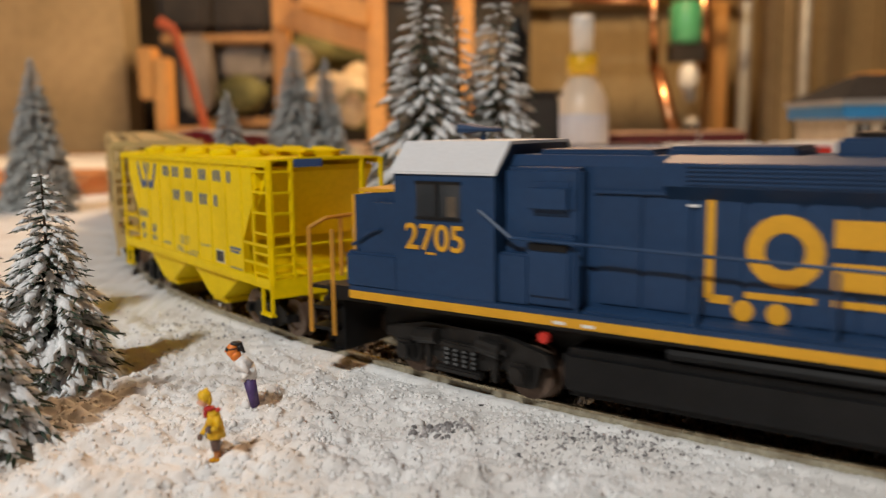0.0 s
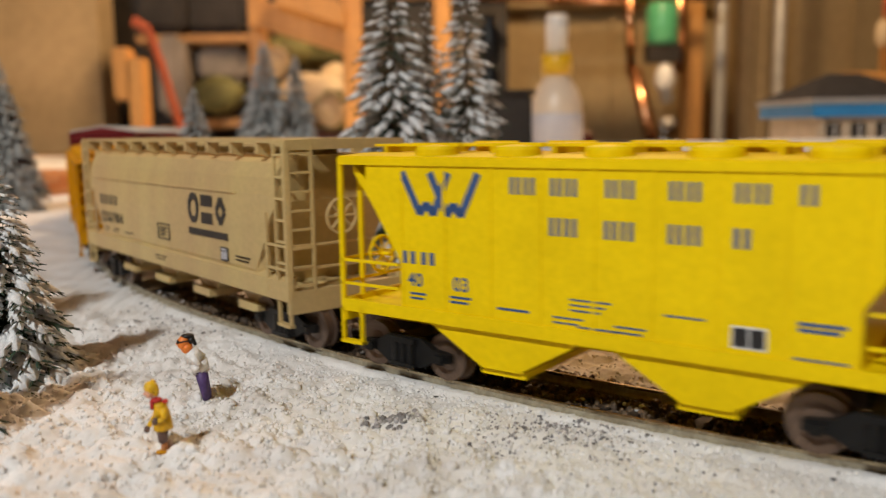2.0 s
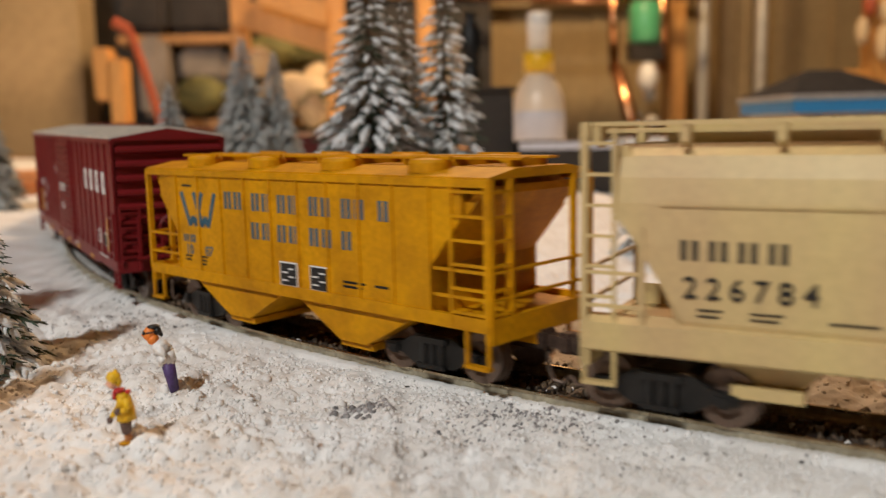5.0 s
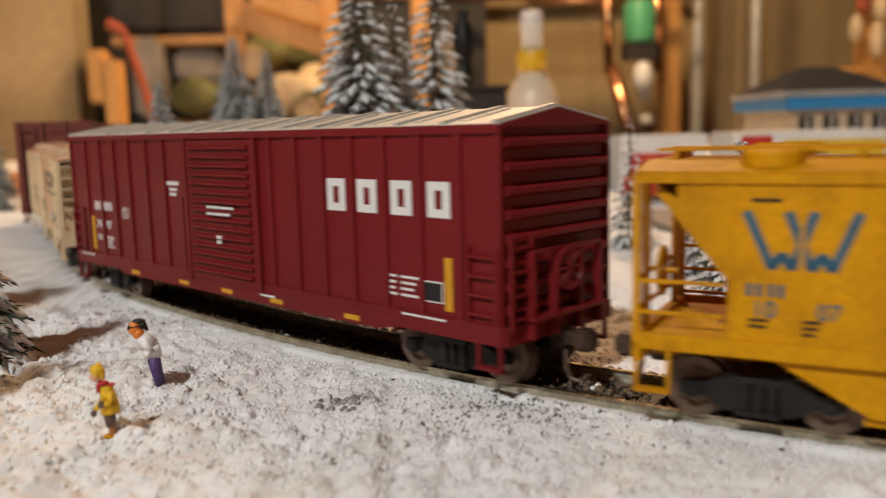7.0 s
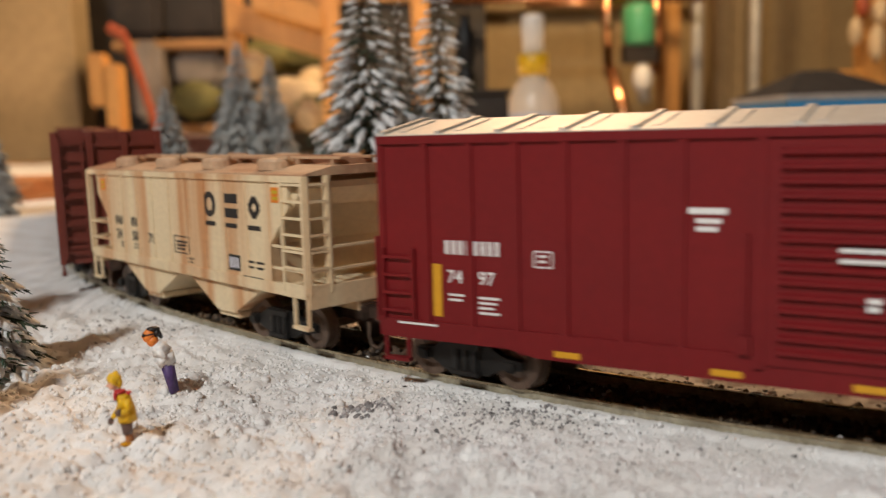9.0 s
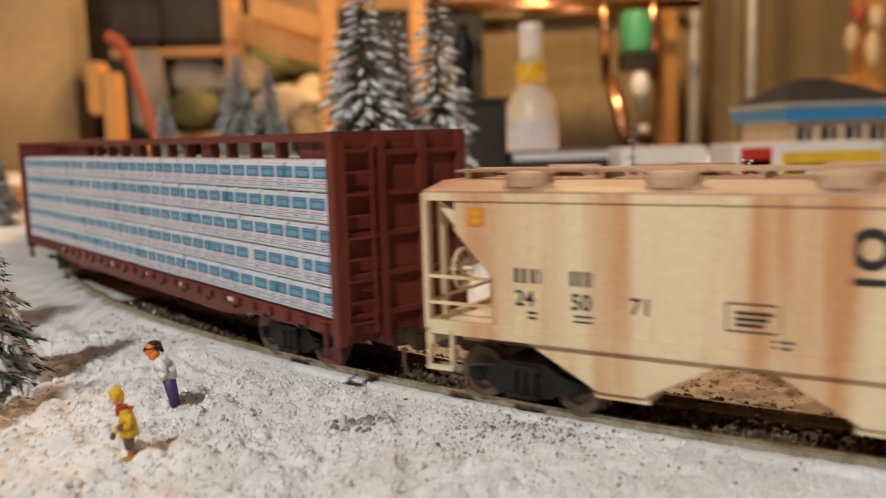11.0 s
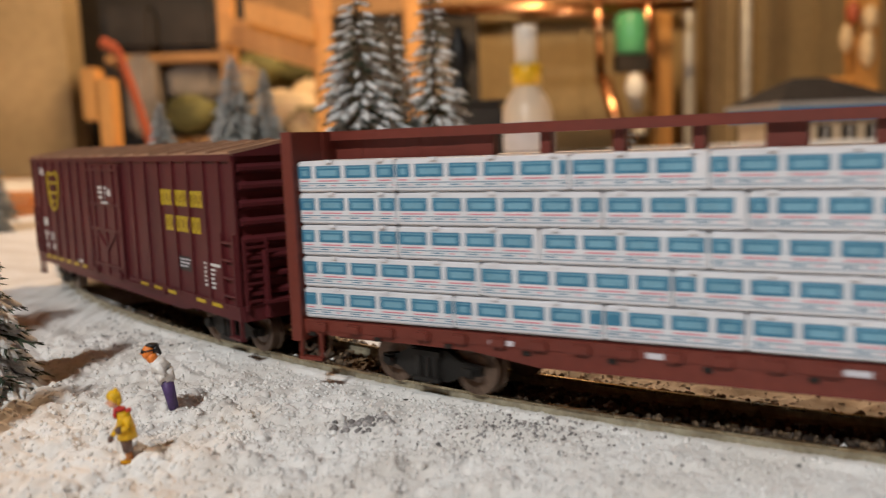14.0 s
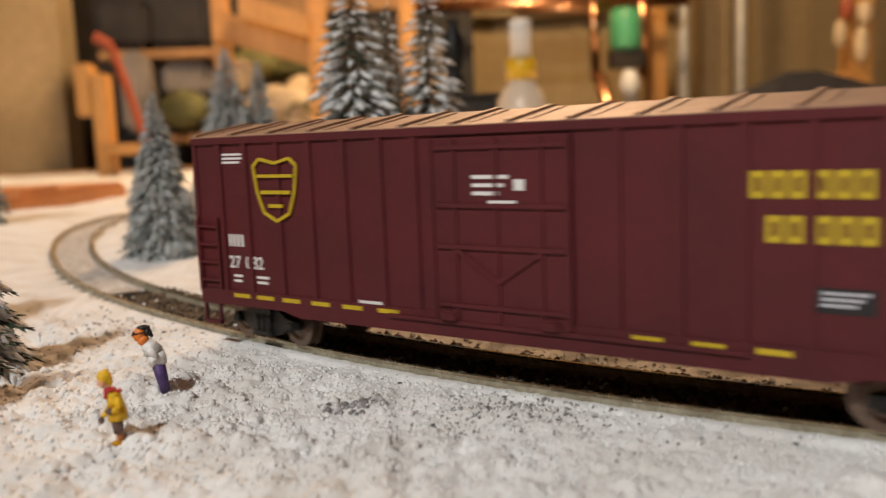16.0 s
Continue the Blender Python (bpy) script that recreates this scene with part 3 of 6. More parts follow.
def hopper(name, label, paint, length, eave, top, sill, bays, panels, hb, truck_mat, slope_in=14.0, hatches=5, frame_w=0.8, rungs=6, seam=0.25, roof_paint=None):
    """A covered hopper with ribbed flat sides, open slope-sheet ends and a hatched roof."""
    car = thing(name, label, "hopper wagon", "wagons of the train")
    e, w, ib = length / 2, 17.4, length / 2 - slope_in
    low = sill + 10
    body = B()
    prism(body, [(-ib, sill), (ib, sill), (ib, low), (ib + slope_in * 0.55, eave - 7), (ib + slope_in * 0.55, eave), (-ib - slope_in * 0.55, eave), (-ib - slope_in * 0.55, eave - 7), (-ib, low)], -w, w)
    b = part("body", body, paint, car)
    for i in range(panels + 1):
        x = -ib + i * 2 * ib / panels
        for s in (-1, 1):
            part("rib", box(B(), x - 0.3, x + 0.3, *sorted((s * (w - 0.2), s * (w + seam))), sill - 0.3, eave - 0.4), paint, b)
    for s in (-1, 1):
        part("side_sill", box(B(), -e, e, *sorted((s * (w - 1.0), s * (w + 0.4))), sill - 1.0, sill + 1.6), paint, car)
        part("top_chord", box(B(), -e, e, *sorted((s * (w - 1.2), s * (w + 0.5))), eave - 1.4, eave), paint, car)
    roof = B()
    prism(roof, [(-w, eave), (w, eave), (w, eave + 0.4), (9, top - 0.6), (-9, top - 0.6), (-w, eave + 0.4)], -e, e, axis="x")
    roof_paint = roof_paint or paint
    part("roof", roof, roof_paint, car)
    walk_bm = B()
    for y in (-4.6, 4.6):
        box(walk_bm, -e + 1, e - 1, y - 1.6, y + 1.6, top + 0.7, top + 1.2)
    for i in range(9):
        x = -e + 4 + i * (length - 8) / 8
        box(walk_bm, x - 0.4, x + 0.4, -6.2, 6.2, top - 0.7, top + 0.75)
    part("running_board", walk_bm, roof_paint, car)
    for i in range(hatches):
        for s in (-1, 1):
            h = B()
            lathe(h, [(4.6, top - 1.6), (4.6, top + 0.3), (4.2, top + 0.9), (1.2, top + 1.2)], 20, (-ib + 5 + i * (2 * ib - 10) / max(1, hatches - 1), s * 11.2))
            box(h, -ib + 5 + i * (2 * ib - 10) / max(1, hatches - 1) - 5.6, -ib + 5 + i * (2 * ib - 10) / max(1, hatches - 1) + 5.6, s * 11.2 - 0.5, s * 11.2 + 0.5, top + 0.8, top + 1.5)
            part("hatch", h, roof_paint, car)
    for i in range(bays):
        c = (i - (bays - 1) / 2) * (2 * (ib - 3) / bays)
        hw = (ib - 3) / bays
        bm = B()
        prism(bm, [(c - hw, sill + 0.5), (c + hw, sill + 0.5), (c + 4.2, sill - 8.6), (c - 4.2, sill - 8.6)], -w + 1, w - 1)
        part("outlet_gate", box(B(), c - 5, c + 5, -w + 2, w - 2, sill - 10.0, sill - 8.55), paint, car)
        part("discharge_bay", bm, paint, car)
    part("centre_sill", box(B(), -e, e, -3, 3, sill - 5.5, sill - 1.2), paint, car)
    for s in (-1, 1):
        bm = B()
        prism(bm, [(s * ib, sill + 4), (s * ib, low), (s * (e - 3), eave - 3), (s * (e - 3), eave - 1.5), (s * (ib - 3), low + 4)], -w + 1.4, w - 1.4)
        part("slope_sheet", bm, paint, car)
        part("end_platform", box(B(), *sorted((s * ib, s * e)), -w, w, sill - 0.8, sill + 0.5), paint, car)
        part("end_sill", box(B(), *sorted((s * (e - 1.2), s * (e + 0.4))), -w, w, sill - 3.2, sill + 1.6), paint, car)
        for y in (-w + 0.2, -w + 6.5, w - 6.5, w - 0.2):
            part("end_post", box(B(), *sorted((s * (e - 0.9), s * (e + 0.2))), y - frame_w / 2, y + frame_w / 2, sill, eave), paint, car)
        bm = B()
        for z in (sill + 5, sill + 10):
            box(bm, *sorted((s * (ib + 1), s * e)), -w - 0.2, -w + 0.3, z - 0.3, z + 0.3)
            box(bm, *sorted((s * (e - 0.3), s * (e + 0.3))), -w, w, z - 0.3, z + 0.3)
        part("handrail", bm, paint, car)
        coupler(car, s * (e + 0.4), s)
        for y in (-w, w):
            step(car, s * e - (6 if s > 0 else 0), y, sill - 8, sill, 6, paint)
        truck(car, s * hb, dark=truck_mat)
    ladder(car, e - 9.2, -w - 0.2, sill, eave, 8.6, rungs, paint)
    ladder(car, e + 0.2, -w + 0.4, sill, eave, 6, rungs, paint, axis="y")
    ladder(car, -e + 0.6, w + 0.2, sill, eave, 8.6, rungs, paint)
    brake_wheel(car, -e + 2, -6, sill + 10, 4.0, -1, paint)
    return car, w + 0.0


def winch_logo(car, x, z, w, h, y, material):
    """The blue zigzag emblem of a railway company."""
    bm = B()
    strokes(bm, [(x, z + h), (x + w * 0.24, z + 0.4), (x + w * 0.33, z + h * 0.3), (x + w * 0.42, z + 0.4), (x + w * 0.62, z + h)], w * 0.085, y)
    strokes(bm, [(x + w * 0.38, z + h), (x + w * 0.60, z + 0.4), (x + w * 0.69, z + h * 0.3), (x + w * 0.78, z + 0.4), (x + w, z + h)], w * 0.085, y - 0.03)
    part("emblem", bm, material, car, "blue zigzag company emblem")


def yellow_hopper():
    car, w = hopper("covered_hopper", "bright yellow covered hopper wagon with blue lettering", YELLOW, 120, 46.2, 47.6, 14.6, 2, 8, 46, BLACK, slope_in=17, hatches=5, rungs=6)
    y = -w
    winch_logo(car, -42.6, 34.9, 18.4, 8.6, y, INKBLUE)
    bm = B()
    for x in (-17.1, -8.6, 2.1, 13.5, 24.2):
        glyphs(bm, x, 39.9, 2, 2.2, 3.1, 0.8, y)
    glyphs(bm, 33.9, 39.9, 1, 2.4, 3.1, 0.8, y)
    for x in (-8.8, 1.9, 13.4):
        glyphs(bm, x, 32.8, 2, 2.3, 3.2, 0.8, y)
    glyphs(bm, 24.1, 32.8, 1, 2.6, 3.2, 0.5, y)
    glyphs(bm, -42.8, 25.2, 2, 3.2, 2.5, 1.6, y)
    part("lettering", bm, INKBLUE, car, "blue blocks of a company name")
    digits("40", -41.6, 20.7, 2.7, y, INKBLUE, car)
    digits("03", -30.3, 20.7, 2.7, y, INKBLUE, car)
    bm = B()
    lines(bm, -41, 19.4, 4, 2, y)
    lines(bm, -31, 19.6, 5, 2, y)
    lines(bm, -20, 18.6, 7, 1, y)
    lines(bm, -4.6, 21.8, 8, 3, y, 0.3)
    lines(bm, -8, 18.3, 6, 2, y, 0.3)
    lines(bm, -3, 17.0, 8, 2, y, 0.3)
    lines(bm, 4, 18.0, 6, 2, y, 0.3)
    lines(bm, 13, 21, 7, 1, y, 0.3)
    lines(bm, 34.3, 22.4, 7, 2, y, 0.6)
    lines(bm, 33.8, 16.8, 8, 2, y, 0.3)
    part("small_print", bm, INKBLUE, car)
    part("data_panel", plate(B(), 24.2, 29.8, 17.0, 20.6, y, 0.10), WHITE, car)
    part("data_panel", box(plate(B(), 24.5, 26.9, 17.3, 20.3, y, 0.2), 27.2, 29.5, y - 0.2, y, 17.3, 20.3), INKBLACK, car, "black data panel")
    for s in (-1, 1):
        part("board", box(B(), *sorted((s * 59.6, s * 60.6)), -10, -2, 44.6, 46.6), INKBLUE, car)
    return car


def golden_hopper():
    car, w = hopper("covered_hopper", "weathered golden yellow covered hopper wagon with blue lettering", ORANGE, 121.6, 40.2, 42.6, 13.4, 2, 9, 41, DARK, slope_in=15, hatches=4, frame_w=1.3, rungs=6, seam=0.45)
    y = -w - 0.02
    winch_logo(car, -43.6, 25.9, 15.6, 8.8, y, INKNAVY)
    bm = B()
    for x, n in ((-23.7, 2), (-12.3, 2), (-2.2, 2), (9.3, 2), (20.2, 2), (31.6, 1)):
        glyphs(bm, x, 31.3, n, 2.8, 4.1, 1.3, y)
    for x, n in ((-12.8, 2), (-2.5, 2), (9.2, 2), (20.0, 1)):
        glyphs(bm, x, 24.7, n, 2.9, 3.9, 1.4, y)
    glyphs(bm, -43.4, 22.0, 2, 2.2, 1.9, 1.0, y)
    part("lettering", bm, INKNAVY, car, "blue blocks of a company name")
    digits("10", -42.6, 18.9, 2.5, y, INKNAVY, car)
    digits("07", -33.4, 19.0, 2.4, y, INKNAVY, car)
    bm = B()
    lines(bm, -43, 18.6, 3, 2, y)
    lines(bm, -36, 18.8, 3.4, 3, y)
    lines(bm, 20, 18.2, 7, 2, y, 0.5)
    lines(bm, 30, 18.2, 4, 1, y, 0.5)
    lines(bm, -43, 36.6, 4.4, 1, y, 0.5)
    part("small_print", bm, DARK, car)
    for x in (-2.2, 8.8):
        part("data_panel", plate(B(), x, x + 6.4, 14.8, 20.4, y, 0.10), WHITE, car)
        bm = plate(B(), x + 0.35, x + 6.05, 15.15, 20.05, y, 0.2)
        part("data_panel", bm, INKBLACK, car, "black data panel with a pale frame")
        bm = B()
        for i in range(4):
            plate(bm, x + 0.9 + (i % 2) * 2.4, x + 3.0 + (i % 2) * 2.2, 16.0 + i * 0.9, 16.35 + i * 0.9, y, 0.26)
        part("small_print", bm, WHITE, car)
    return car


def rusty_hopper():
    car, w = hopper("covered_hopper", "cream covered hopper wagon streaked with rust and black lettering", RUSTY, 121.6, 40.4, 43.0, 14.6, 2, 9, 41, DARK, slope_in=15, hatches=4, frame_w=1.8, rungs=7, roof_paint=RUSTROOF)
    y = -w - 0.02
    emblem(car, 14.8, 29.7, 6.2, 6.3, 9.6, y, INKBLACK, False)
    bm = B()
    glyphs(bm, -41.3, 24.5, 2, 2.4, 2.6, 0.9, y)
    glyphs(bm, -30.2, 24.5, 2, 2.1, 2.6, 0.7, y)
    part("lettering", bm, INKBLACK, car, "black blocks of a company name")
    for tx_, x in (("24", -41.3), ("50", -30.2), ("71", -19.2)):
        digits(tx_, x, 20.4, 2.8, y, INKBLACK, car)
    bm = B()
    lines(bm, -38.6, 19.4, 1.8, 2, y)
    lines(bm, -29.6, 19.4, 4, 2, y, 0.3)
    lines(bm, -1.6, 22.4, 6, 3, y, 0.5)
    lines(bm, 4, 18.2, 3.6, 2, y, 0.3)
    lines(bm, 35.8, 20.2, 2.6, 2, y, 0.5, 1.3)
    lines(bm, 39.4, 20.2, 3.4, 2, y, 0.5, 1.3)
    lines(bm, 33, 16.4, 9, 1, y, 0.3)
    strokes(bm, [(-3, 19.2), (5.4, 19.2), (5.4, 23.6), (-3, 23.6), (-3, 19.2)], 0.25, y)
    part("small_print", bm, INKBLACK, car)
    part("data_panel", plate(B(), 26.3, 31.7, 17.2, 21.0, y, 0.15), INKBLACK, car, "black data panel")
    bm = B()
    for i in range(3):
        plate(bm, 26.9 + i * 1.6, 28.0 + i * 1.6, 17.8, 20.4, y, 0.2)
    part("small_print", bm, LABELM, car)
    for x in (-51.0, 47.3):
        part("warning_panel", plate(B(), x, x + 3.6, 34.4, 37.8, y, 0.14), INKORANGE, car, "orange square panel")
        part("warning_bar", box(plate(B(), x + 0.8, x + 2.8, 35.0, 35.7, y, 0.22), x + 0.8, x + 2.8, y - 0.22, y, 36.4, 37.1), INKYELLOW, car)
    return car


def emblem(car, x, z, w, h, pitch, y, material, bar=True):
    """Three bold plain shapes over a bar, in place of a company's initials."""
    t = w * 0.24
    bm = B()
    n = 20
    for k in range(n):
        a, b = 2 * math.pi * k / n, 2 * math.pi * (k + 1) / n
        q = [(x + w / 2 + math.cos(c) * (w / 2 - d), z + h / 2 + math.sin(c) * (h / 2 - d)) for c, d in ((a, 0), (b, 0), (b, t), (a, t))]
        prism(bm, q, y - 0.12, y + 0.3)
    x2 = x + pitch + (0 if bar else pitch * 0.0) + 1.2
    for a, b, c, d in ((0, w, h * 0.04, h * 0.40), (0, w, h * 0.60, h * 0.96)):
        plate(bm, x2 + a, x2 + b, z + c, z + d, y)
    x3 = x2 + pitch + 1.2
    strokes(bm, [(x3 + w / 2, z + t * 0.6), (x3 + w - t * 0.6, z + h / 2), (x3 + w / 2, z + h - t * 0.6), (x3 + t * 0.6, z + h / 2), (x3 + w / 2, z + t * 0.6)], t, y)
    part("emblem", bm, material, car, "bold plain shapes of a company emblem")
    if bar:
        part("emblem_bar", plate(B(), x, x3 + w, z - 3.1, z - 1.3, y), material, car)
    else:
        bm = B()
        for a in (x, x2, x3):
            plate(bm, a, a + w * 0.9, z - 2.2, z - 1.1, y)
        part("emblem_bar", bm, material, car)


def tan_hopper():
    """A rounded-shoulder covered hopper."""
    car = thing("covered_hopper", "tan rounded covered hopper wagon with black lettering", "hopper wagon", "wagons of the train")
    e, w, eave, sill = 75.0, 17.4, 47.0, 17.5
    sec = [(-15.6, sill - 3.2), (15.6, sill - 3.2), (17.1, sill + 1), (17.4, 30), (17.1, 37), (16.3, 41), (14.5, 44.4), (11, 46.2), (-11, 46.2), (-14.5, 44.4), (-16.3, 41), (-17.1, 37), (-17.4, 30), (-17.1, sill + 1)]
    ib, body = 61.0, B()
    rows = []
    for x, cut in ((-70, 35.5), (-66, 31), (-ib, 23), (-ib + 3, 14.3), (ib - 3, 14.3), (ib, 23), (66, 31), (70, 35.5)):
        rows.append([body.verts.new((x, a, max(b, cut))) for a, b in sec])
    for a, b in zip(rows, rows[1:]):
        for i in range(len(sec)):
            j = (i + 1) % len(sec)
            body.faces.new((a[i], a[j], b[j], b[i]))
    body.faces.new(rows[0])
    body.faces.new(rows[-1][::-1])
    part("body", body, TAN, car)
    for s in (-1, 1):
        bm = prism(B(), [(s * 15.2, 18.4), (s * 17.7, 17.2), (s * 17.7, 12.6), (s * 16.6, 12.0), (s * 15.2, 12.0)], -e, e, axis="x")
        part("side_sill", bm, TAN, car)
        part("seam", box(B(), -62, 48, *sorted((s * 17.1, s * 17.55)), 36.6, 37.0), TAN, car)
        rl = B()
        box(rl, -e, e, *sorted((s * 13.4, s * 16.2)), 49.2, 49.9)
        part("roof_walk", rl, TAN, car)
        for i in range(11):
            x = -e + 2 + i * (2 * e - 4) / 10
            part("walk_bracket", prism(B(), [(s * 12.5, 45.6), (s * 16.0, 46.6), (s * 16.0, 49.3), (s * 12.5, 49.3)], x - 0.7, x + 0.7, axis="x"), TAN, car)
    top = box(B(), -e, e, -8, 8, 48.0, 48.7)
    part("roof_hatch_trough", box(top, -64, 64, -4.6, 4.6, 46, 50.0), TAN, car)
    for i in range(4):
        c = -45 + i * 30
        part("discharge_bay", prism(B(), [(c - 13, 14.6), (c + 13, 14.6), (c + 5, 7.6), (c - 5, 7.6)], -11, 11), TAN, car)
        part("outlet_gate", box(B(), c - 5.6, c + 5.6, -13.5, 13.5, 5.8, 7.8), TAN, car)
    part("centre_sill", box(B(), -e, e, -3, 3, 9, 14.5), TAN, car)
    for s in (-1, 1):
        part("slope_sheet", prism(B(), [(s * 57, 18), (s * 70, 38), (s * 70, 46), (s * 68, 46), (s * 54, 19)], -14.6, 14.6), TAN, car)
        part("end_sill", box(B(), *sorted((s * (e - 1.4), s * (e + 0.4))), -w, w, 9.6, 15), TAN, car)
        part("end_platform", box(B(), *sorted((s * ib, s * e)), -w, w, 13.2, 14.4), TAN, car)
        for y in (-w + 0.4, w - 0.4):
            part("end_post", box(B(), *sorted((s * (e - 1.0), s * (e + 0.2))), y - 0.8, y + 0.8, 13.5, 49.3), TAN, car)
            step(car, s * e - (6 if s > 0 else 0), y, 6.4, 13, 6, TAN)
        part("end_beam", box(B(), *sorted((s * (e - 1.2), s * (e + 0.4))), -w, w, 47.6, 49.9), TAN, car)
        bm = B()
        for z in (20, 25.5):
            box(bm, *sorted((s * 64, s * e)), -w - 0.3, -w + 0.3, z - 0.3, z + 0.3)
            box(bm, *sorted((s * (e - 0.4), s * (e + 0.2))), -w, w, z - 0.3, z + 0.3)
        box(bm, *sorted((s * 64.2, s * 65.2)), -w - 0.4, -w + 0.4, 14, 33)
        part("handrail", bm, TAN, car)
        coupler(car, s * (e + 0.4), s)
        truck(car, s * 61)
    ladder(car, e - 5.2, -w, 14, 49, 5.2, 7, TAN)
    ladder(car, e + 0.2, -w + 0.6, 14, 49, 6.4, 8, TAN, axis="y")
    ladder(car, -e + 0.4, -w, 14, 49, 5.2, 7, TAN)
    brake_wheel(car, e + 2.4, -3.5, 32, 4.2, 1, TAN)
    y = -17.42
    emblem(car, 17.8, 27.2, 7.3, 8.4, 7.6, y, INKBLACK)
    bm = B()
    glyphs(bm, -58.4, 28.2, 4, 2.8, 3.2, 1.7, y + 0.05)
    part("lettering", bm, DARK, car, "grey blocks of a company name")
    digits("226784", -58, 22.3, 3.4, y, DARK, car, 1.5)
    bm = B()
    lines(bm, -55.6, 20.6, 4, 2, y + 0.15, 0.3)
    lines(bm, -47.4, 20.6, 5, 2, y + 0.15, 0.3)
    lines(bm, -36, 20.0, 7, 1, y + 0.15, 0.3)
    strokes(bm, [(-6, 20.8), (2.6, 20.8), (2.6, 25.2), (-6, 25.2), (-6, 20.8)], 0.3, y)
    lines(bm, -4.4, 24.2, 5, 3, y, 0.4)
    lines(bm, 47, 20.8, 8, 2, y + 0.1, 0.3)
    lines(bm, -8, 15.6, 8, 2, -17.75, 0.3)
    part("small_print", bm, DARK, car)
    part("data_panel", plate(B(), 38.2, 42.4, 18.6, 22.2, y), INKBLACK, car, "black data panel")
    bm = B()
    for i in range(3):
        plate(bm, 38.8 + i * 1.2, 39.6 + i * 1.2, 19.1, 21.1, y, 0.2)
    plate(bm, 38.6, 42.0, 21.5, 21.8, y, 0.2)
    part("small_print", bm, LABELM, car)
    return car


def boxcar(name, label, paint, roof_mat, ribs, plug):
    """A fifty-foot boxcar with outside posts, ribbed ends and a ribbed roof."""
    car = thing(name, label, "boxcar", "wagons of the train")
    e, w, eave, sill = 90.0, 17.2, 48.2, 11.6
    body = part("body", box(B(), -e + 0.8, e - 0.8, -w, w, sill, eave), paint, car)
    for s in (-1, 1):
        part("side_sill", prism(B(), [(-e, sill + 1.4), (-e, 9.4), (-62, 9.4), (-56, 8.2), (56, 8.2), (62, 9.4), (e, 9.4), (e, sill + 1.4)], *sorted((s * (w - 0.8), s * (w + 0.5)))), paint, car)
        part("top_chord", box(B(), -e, e, *sorted((s * (w - 1), s * (w + 0.7))), eave - 1.2, eave + 0.3), paint, car)
        for x in ribs:
            part("side_post", box(B(), x - 0.7, x + 0.7, *sorted((s * (w - 0.2), s * (w + 0.6))), sill, eave - 1), paint, body)
        for x in (-e + 0.6, e - 0.6):
            part("corner_post", box(B(), x - 0.7, x + 0.7, *sorted((s * (w - 0.3), s * (w + 0.4))), sill, eave), paint, body)
    roof = prism(B(), [(-w - 0.6, eave), (w + 0.6, eave), (w + 0.6, eave + 0.5), (0, eave + 3.4), (-w - 0.6, eave + 0.5)], -e, e, axis="x")
    r = part("roof", roof, roof_mat, car)
    for i in range(15):
        x = -e + 1.2 + i * (2 * e - 2.4) / 14
        for s in (-1, 1):
            part("roof_rib", prism(B(), [(s * (w + 0.4), eave + 0.4), (s * (w + 0.4), eave + 1.1), (0, eave + 3.9), (0, eave + 3.2)], x - 0.6, x + 0.6, axis="x"), roof_mat, r)
            part("roof_panel", prism(B(), [(s * (w - 2), eave + 0.7), (s * (w - 2), eave + 1.1), (s * 2, eave + 3.4), (s * 2, eave + 3.0)], x + 2.6, x + 4.0, axis="x"), roof_mat, r) if i < 14 else None
    for s in (-1, 1):
        for i in range(8):
            z = 14.5 + i * 4.2
            bm = prism(B(), [(s * (e - 1), z), (s * (e + 0.9), z + 0.9), (s * (e + 0.9), z + 1.7), (s * (e - 1), z + 2.6)], -w + 1, w - 1)
            part("end_rib", bm, paint, body)
        part("end_cap", prism(B(), [(-w, eave - 0.2), (w, eave - 0.2), (w, eave + 0.4), (0, eave + 3.2), (-w, eave + 0.4)], *sorted((s * (e - 0.6), s * (e + 0.3))), axis="x"), paint, body)
        part("end_sill", box(B(), *sorted((s * (e - 1), s * (e + 0.8))), -w, w, 9.4, 13), paint, car)
        ladder(car, s * (e - (7.8 if s > 0 else 0.8)) + (0 if s > 0 else 0), -w - 0.7, 13, 27 if plug else 30, 7, 4, paint)
        ladder(car, s * (e + 1.4), -w + 0.8, 12, 29, 6, 4, paint, axis="y")
        for y in (-w, w):
            step(car, s * e - (6.4 if s > 0 else -0.4), y, 4.6, 10, 6, paint)
        coupler(car, s * (e + 0.8), s)
        truck(car, s * 72)
        cp = part("crossover_platform", box(B(), *sorted((s * (e + 0.8), s * (e + 3.4))), -12, 12, 13.4, 14.2), paint, car)
        for y in (-11, -4, 4, 11):
            part("platform_post", box(B(), *sorted((s * (e + 0.8), s * (e + 2.6))), y - 0.4, y + 0.4, 10, 26), paint, cp)
        part("platform_rail", box(B(), *sorted((s * (e + 2), s * (e + 2.6))), -11, 11, 25.4, 26.2), paint, cp)
    brake_wheel(car, e + 3.2, -1, 22, 4.0, 1, paint)
    part("underframe", box(box(B(), -e, e, -3, 3, 6.4, 11.6), -30, 30, -8, 8, 5.6, 9), BLACK, car)
    for x in range(-60, 61, 20):
        part("cross_bearer", box(B(), x - 0.8, x + 0.8, -16, 16, 8, 11.6), paint, car)
    return car, -w


